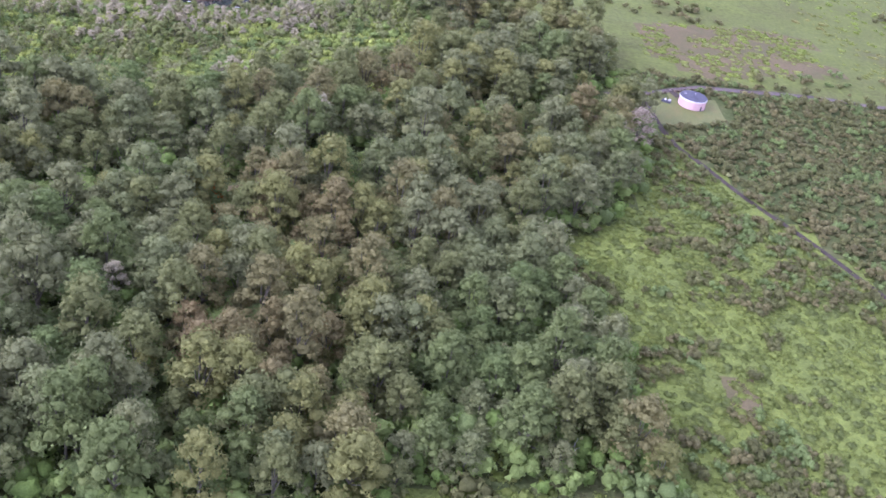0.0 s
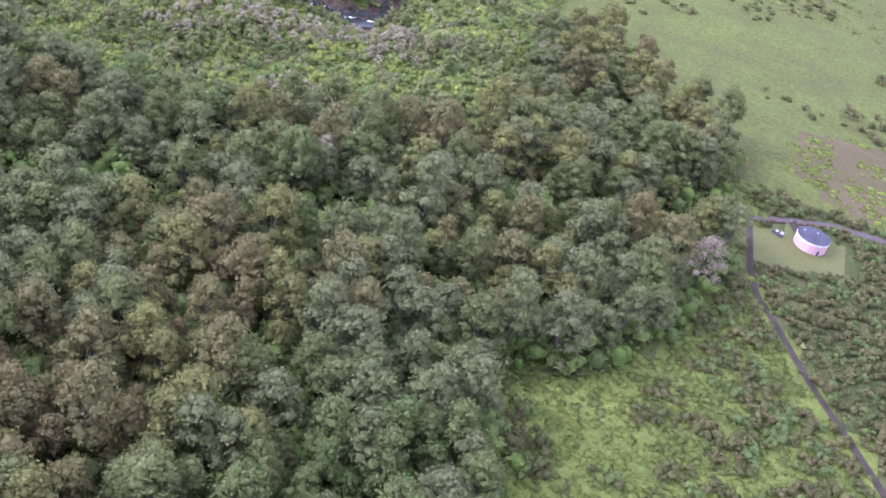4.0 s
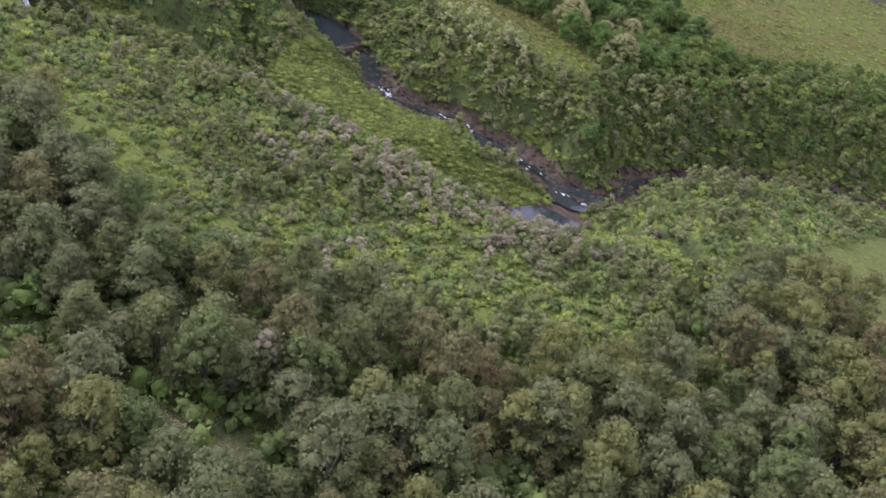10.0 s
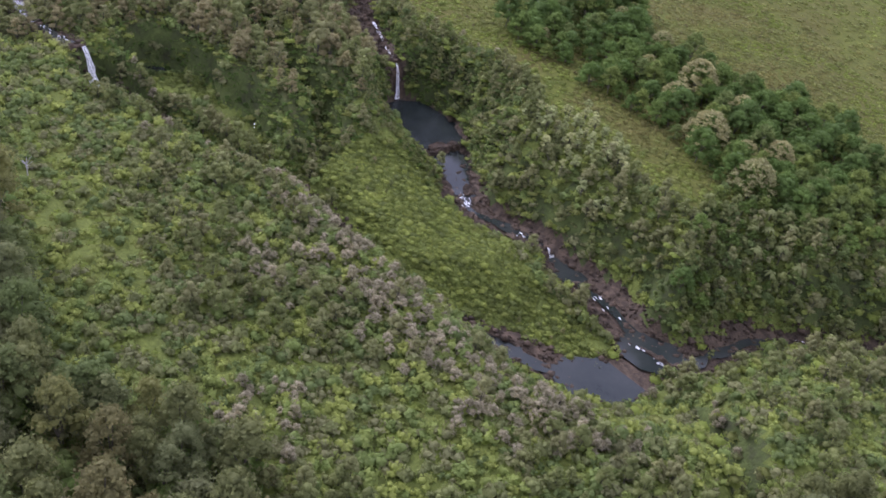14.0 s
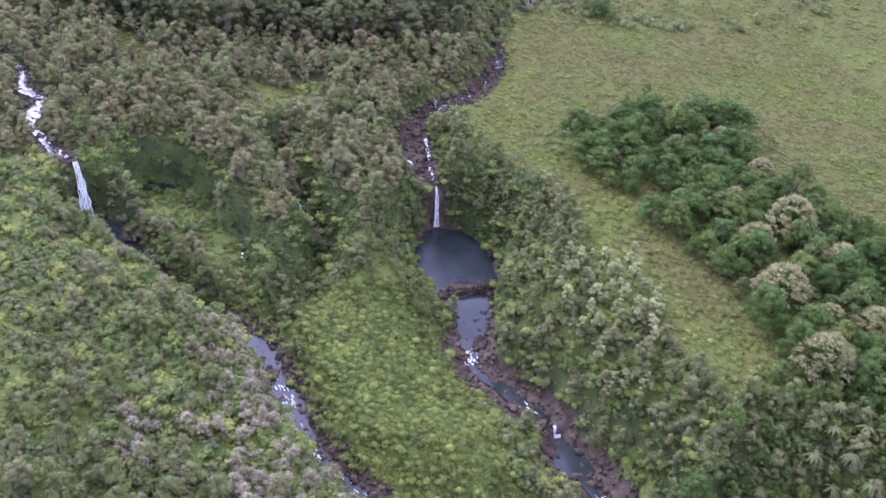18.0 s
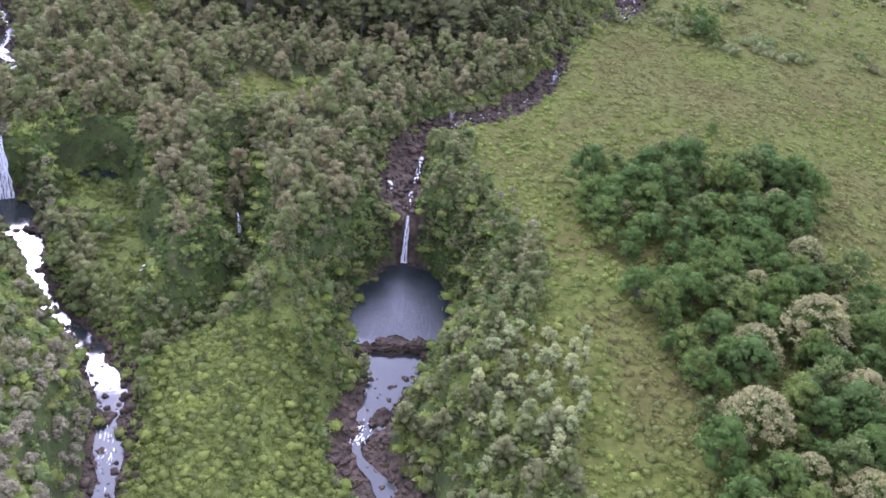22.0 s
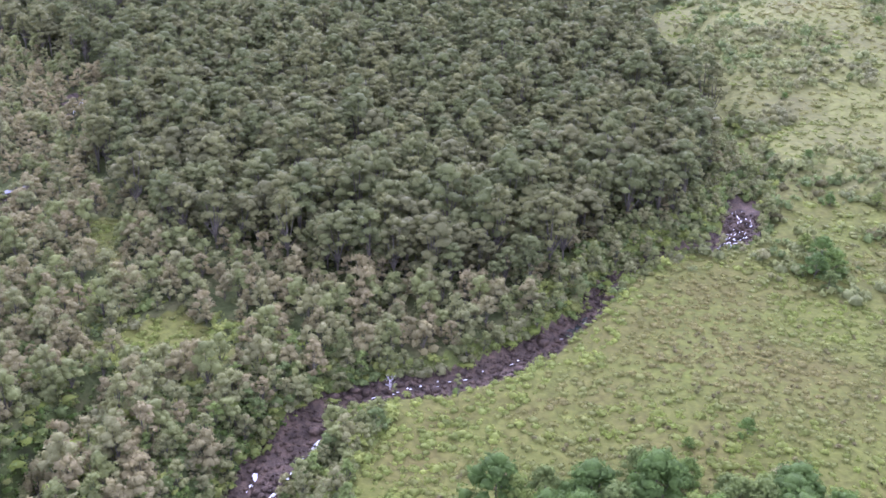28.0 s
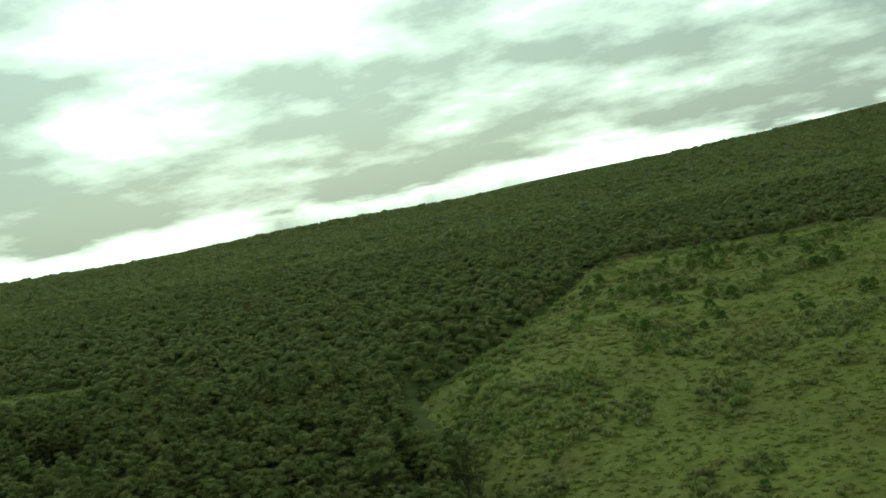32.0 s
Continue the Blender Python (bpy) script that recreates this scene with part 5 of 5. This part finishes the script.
for i in order[:300]:
    o = new("boulder", ROCKS[i % 8])
    o.matrix_basis = Matrix.LocRotScale(Vector((bx[i], by[i], bz[i] + 0.32 * bs[i])), Euler((0, 0, i * 1.7)), Vector((bs[i],) * 3))
    tagged(o, "dark reddish lava boulder in the stream bed", "boulder", "boulders in the streams")
small = []
for k in range(4):
    me = boulder(rng, 1)
    v = np.array([q.co for q in me.vertices])
    f = np.array([q.vertices[:] for q in me.polygons])
    small.append(((v, f), None, ROCK))
rest = order[300:]
ob = planted("stream_stones", small, np.c_[bx, by, bz + 0.3 * bs][rest], rest % 4, bs[rest], bs[rest] * 9, np.ones(len(rest)))
tagged(ob, "dark stones along the stream beds", "stones", kind="stuff")


def ledge(name, x, y, z, size, turn, label, seed):
    bm = bmesh.new()
    bmesh.ops.create_icosphere(bm, subdivisions=4, radius=1.0)
    for v in bm.verts:
        p = Vector((v.co.x * size[0], v.co.y * size[1], v.co.z * size[2]))
        n = noise.noise(p * 0.35 + Vector((seed, 0, 0))) * 0.5 + noise.noise(p * 0.9 + Vector((0, seed, 0))) * 0.3 + noise.noise(p * 2.2) * 0.12
        n += 0.45 * (abs(noise.noise(p * 0.5 + Vector((0, 0, seed)))) - 0.25)
        flat = 0.62 if v.co.z > 0.5 else 1.0
        v.co = Vector((p.x * (1 + 0.75 * n), p.y * (1 + 0.55 * n), p.z * flat + n * 1.7))
    me = bpy.data.meshes.new(name)
    bm.to_mesh(me)
    bm.free()
    me.materials.append(ROCK)
    ob = new(name, me)
    ob.matrix_basis = pose(x, y, z, 0, 0, turn)
    return tagged(ob, label, "rock")


ledge("rock_dam", -221.8, 523.0, -21.8, (3.4, 6.6, 3.7), 15, "long dark lava ledge damming the plunge pool", 3)
ledge("rock_ledge", -218.5, 515.0, -22.0, (2.6, 4.4, 2.4), 30, "dark lava shoulder of the dam", 27)
ledge("rock_ledge", -224.0, 531.5, -21.8, (3.2, 5.2, 3.9), 5, "blocky dark lava shoulder of the dam", 29)
ledge("rock_ledge", -215.5, 512.5, -22.2, (1.7, 3.2, 1.1), 35, "dark lava ledge at the edge of the pool", 7)
ledge("rock_ledge", -211.5, 516.5, -22.6, (1.2, 2.6, 0.8), 50, "low dark lava ledge in white water", 9)
ledge("rock_ledge", -221, 536.5, -22.0, (3.0, 4.2, 2.4), 25, "blocky dark lava at the end of the dam", 19)
ledge("rock_ledge", -190, 524, -22.8, (2.4, 4.5, 1.6), 60, "broken dark lava beside the lower pool", 21)
ledge("rock_ledge", -176, 515, -23.2, (5.5, 2.6, 1.5), 15, "low brown lava shelf along the stream", 23)
ledge("rock_ledge", -83, 551, -25.3, (9.5, 1.3, 0.9), 26, "flat dark rock bar between the rapids", 11)
ledge("rock_ledge", -151, 533, -23.4, (5, 3.5, 1.8), 30, "broken dark lava ledge above the cascade", 13)
ledge("lava_outcrop", -277, 515, -14, (4.0, 4.5, 9.0), 0, "sheer dark brown lava face beside the waterfall", 15)
ledge("rock_ledge", -247, 405, -14.2, (2.6, 5.5, 1.6), 30, "reddish lava ledge beside the southern pool", 17)


def rapids(line, x0, x1, share, seed, wide=0.4):
    """Streaks of white water along a reach."""
    rng = np.random.default_rng(seed)
    p = smooth_line([q for q in line], 0.8)
    p = p[(p[:, 0] > x0) & (p[:, 0] < x1)]
    t = np.gradient(p[:, :2], axis=0)
    t /= np.linalg.norm(t, axis=1)[:, None] + 1e-9
    vs, fs = [], []
    for i in range(2, len(p) - 4):
        for again in range(5):
            if rng.random() > share * (0.25 + 1.3 * max(0.0, float(vnoise(p[i, 0], p[i, 1], 6, seed)))):
                continue
            off = rng.uniform(-1, 1) * p[i, 3] * wide
            ln, w = rng.uniform(0.25, 1.3), rng.uniform(0.06, 0.26)
            c = np.array([p[i, 0] - t[i, 1] * off, p[i, 1] + t[i, 0] * off, p[i, 2] + 0.1])
            a, s = np.array([t[i, 0], t[i, 1], 0]), np.array([-t[i, 1], t[i, 0], 0])
            k = len(vs)
            ring = [c + a * ln * math.cos(q) * rng.uniform(0.6, 1.2) + s * w * math.sin(q) * rng.uniform(0.6, 1.3) for q in np.arange(8) * math.tau / 8]
            vs += [c + np.array([0, 0, 0.22])] + ring
            fs += [(k, k + 1 + j, k + 1 + (j + 1) % 8) for j in range(8)]
    ob = new("white_water", mesh_from("white_water", vs, fs, [FOAM], None, True))
    return tagged(ob, "white foaming rapids among dark stones", "rapids", kind="stuff")


rapids([(-314, 521, -2.4, 2, 0), (-302, 521, -3.8, 2, 0), (-289, 520, -5.3, 1.6, 0), (-277, 520.5, -6.5, 1.5, 0)], -314, -277, 0.75, 61)
rapids([(-296, 511.5, -4.4, 1.6, 0), (-289, 513, -5.0, 1.8, 0), (-283, 514, -5.8, 1.5, 0)], -296, -283, 0.9, 79)
waterfall((-275.8, 514.2, -9), (-273, 514.6, -21.8), 0.4, label="thin trickle beside the main waterfall")
rapids(STREAM_MAIN, -192, -176, 0.7, 62)
rapids(STREAM_MAIN, -160, -149, 0.3, 63)
rapids(STREAM_MAIN, -120, -96, 0.22, 64)
rapids(STREAM_MAIN, -522, -478, 0.4, 65, 0.6)
rapids(STREAM_MAIN, -372, -330, 0.07, 66, 0.3)
rapids(STREAM_SOUTH, -372, -269, 0.35, 67)
rapids(STREAM_SOUTH, -172, -150, 0.35, 68)
rapids(STREAM_SOUTH, -215, -206, 0.4, 78)
rapids(STREAM_SOUTH, -150, -112, 0.3, 69)
rapids([(-222, 507, -21.7, 3, 0), (-216, 511, -21.9, 3, 0), (-209, 513, -22.2, 3, 0)], -222, -209, 0.9, 70)
rapids([(-94, 544, -24.9, 2.5, 0), (-84, 548, -24.95, 2, 0), (-76, 552, -25, 2, 0), (-70, 554, -25, 2, 0)], -94, -70, 0.45, 71)
rapids([(-92, 600, -25.2, 3, 0), (-80, 614, -25.4, 3, 0), (-68, 640, -25.6, 3, 0)], -92, -68, 0.3, 72)

rapids([(-541, 255, 11.2, 3, 0), (-523, 273, 10.6, 3, 0), (-500, 284, 10, 3, 0)], -541, -500, 0.5, 74)
rapids([(-712, 548, 8.9, 3, 0), (-700, 553, 8.6, 3, 0), (-692, 556, 8.3, 3, 0)], -712, -692, 0.7, 75)
rapids([(20, 715, -25.9, 3, 0), (36, 722, -26.0, 3, 0), (46, 732, -26.1, 3, 0)], 20, 46, 0.5, 76)
rapids(CHASM, -264, -218, 0.3, 73, 0.8)
rapids([(-232, 446, -10.2, 1.2, 0), (-228.5, 444, -11.6, 1.2, 0), (-225, 442, -13.0, 1.2, 0)], -232, -225, 0.9, 80)
waterfall((-263, 465, -7.5), (-258.5, 467, -13.5), 0.7, label="thin rill falling into a dark chasm")

# ---- water tank ----
def lathe(name, profile, n, mat, parent, label=""):
    me = bpy.data.meshes.new(name)
    bm = bmesh.new()
    rings = [[bm.verts.new((r * math.cos(i * math.tau / n), r * math.sin(i * math.tau / n), z)) for i in range(n)] for r, z in profile]
    for a, b in zip(rings, rings[1:]):
        for i in range(n):
            bm.faces.new((a[i], a[(i + 1) % n], b[(i + 1) % n], b[i]))
    bm.faces.new(rings[-1])
    bm.to_mesh(me)
    bm.free()
    me.materials.append(mat)
    ob = new(name, me)
    ob.parent = parent
    if label:
        tagged(ob, label)
    return ob


def block(name, size, mat, parent, at, turn=0, bevel=0.06, label=""):
    bm = bmesh.new()
    bmesh.ops.create_cube(bm, size=1.0)
    bmesh.ops.scale(bm, vec=size, verts=bm.verts)
    bmesh.ops.bevel(bm, geom=bm.edges[:], offset=bevel, segments=2, affect="EDGES")
    me = bpy.data.meshes.new(name)
    bm.to_mesh(me)
    bm.free()
    me.materials.append(mat)
    ob = new(name, me)
    ob.parent = parent
    ob.matrix_basis = pose(*at, 0, 0, turn)
    return tagged(ob, label) if label else ob


def height(x, y):
    return float(land(np.array([float(x)]), np.array([float(y)]))[0])


TANK_WALL = material("pale_pink_paint", [(0.42, 0.27, 0.24), (0.5, 0.33, 0.295), (0.55, 0.38, 0.34)], scale=0.2, rough=0.6, island=0.06)
TANK_RIM = material("white_paint", [(0.562, 0.532, 0.503), (0.624, 0.593, 0.57), (0.655, 0.631, 0.607)], scale=0.4, rough=0.55, island=0.05)
TANK_ROOF = material("dark_roofing", [(0.04, 0.04, 0.046), (0.055, 0.055, 0.062), (0.07, 0.07, 0.075)], scale=0.3, rough=0.8, island=0.06, spec=0.15)
CONCRETE = material("weathered_concrete", [(0.22, 0.21, 0.2), (0.33, 0.32, 0.3), (0.42, 0.41, 0.39)], scale=0.6, rough=0.85, island=0.08)
STAINED = material("stained_concrete", [(0.09, 0.075, 0.06), (0.13, 0.105, 0.085), (0.17, 0.14, 0.115)], scale=0.6, rough=0.85, island=0.08)
tank = new("water_tank")
tank.location = (144.6, 437.6, height(144.6, 437.6) - 0.3)
tagged(tank, "round pale pink water tank with a dark grey roof", "water tank")
lathe("wall", [(6.2, -0.5), (6.2, 4.0)], 64, TANK_WALL, tank)
lathe("rim", [(6.3, 4.0), (6.34, 4.05), (6.34, 4.6), (6.2, 4.66)], 64, TANK_RIM, tank, "white painted rim under the roof")
lathe("roof", [(6.28, 4.66), (6.3, 4.76), (4.5, 4.95), (2, 5.08), (0.3, 5.12)], 64, TANK_ROOF, tank, "low dark grey roof")
lathe("footing", [(6.6, -0.6), (6.6, 0.3), (6.5, 0.35), (6.2, 0.35)], 64, STAINED, tank, "stained brown concrete footing")
block("hatch", (0.7, 0.7, 0.35), CONCRETE, tank, (-3.6, 1.4, 5.1), 20, label="grey roof hatch")
block("hatch", (0.5, 0.5, 0.3), CONCRETE, tank, (1.2, 2.2, 5.2), 20, label="grey roof hatch")
block("door", (0.12, 0.9, 1.9), TANK_ROOF, tank, (3.1, -5.45, 1.3), -60, 0.02, "small dark access hatch")
valve = new("valve_house")
valve.location = (132.4, 436.4, height(132.4, 436.4))
tagged(valve, "small dark concrete valve box on the lawn", "valve box")
block("base", (4.2, 1.8, 1.0), TANK_ROOF, valve, (0, 0, 0.4), -25)
block("cover", (0.8, 0.7, 0.35), TANK_RIM, valve, (-0.6, 0.3, 1.15), -25, label="white metal cover")
block("pipe_box", (1.2, 1.0, 0.7), CONCRETE, valve, (1.3, -0.4, 1.2), -25)
gate_box = new("meter_box")
gate_box.location = (136.5, 449.2, height(136.5, 449.2))
tagged(gate_box, "stained concrete meter box beside the track", "meter box")
block("base", (1.6, 1.2, 1.0), STAINED, gate_box, (0, 0, 0.4), 30)
block("lid", (1.3, 0.9, 0.2), STAINED, gate_box, (0, 0, 1.0), 30)
tagged(ribbon("road", [(137.0, 452), (138.4, 447), (140, 443)], 1.9, ASPHALT, 0.2, 1.5), "short dark asphalt drive up to the tank", "road", kind="structure")
wall = new("stone_wall")
wall.location = (123, 440, height(123, 440))
tagged(wall, "low dark lava stone wall along the track", "wall")
wp = smooth_line([(123.4, 440.3), (133.4, 446.4), (150.7, 457.0), (160, 460)], 1.1)
for i, (px, py) in enumerate(wp):
    if 11 < i < 17:
        continue
    o = new("stone", ROCKS[i % 8])
    o.parent = wall
    o.matrix_basis = Matrix.LocRotScale(Vector((px - 123, py - 440, height(px, py) + 0.35 - wall.location.z)), Euler((0, 0, i * 2.1)), Vector((0.8, 0.7, 0.75)))
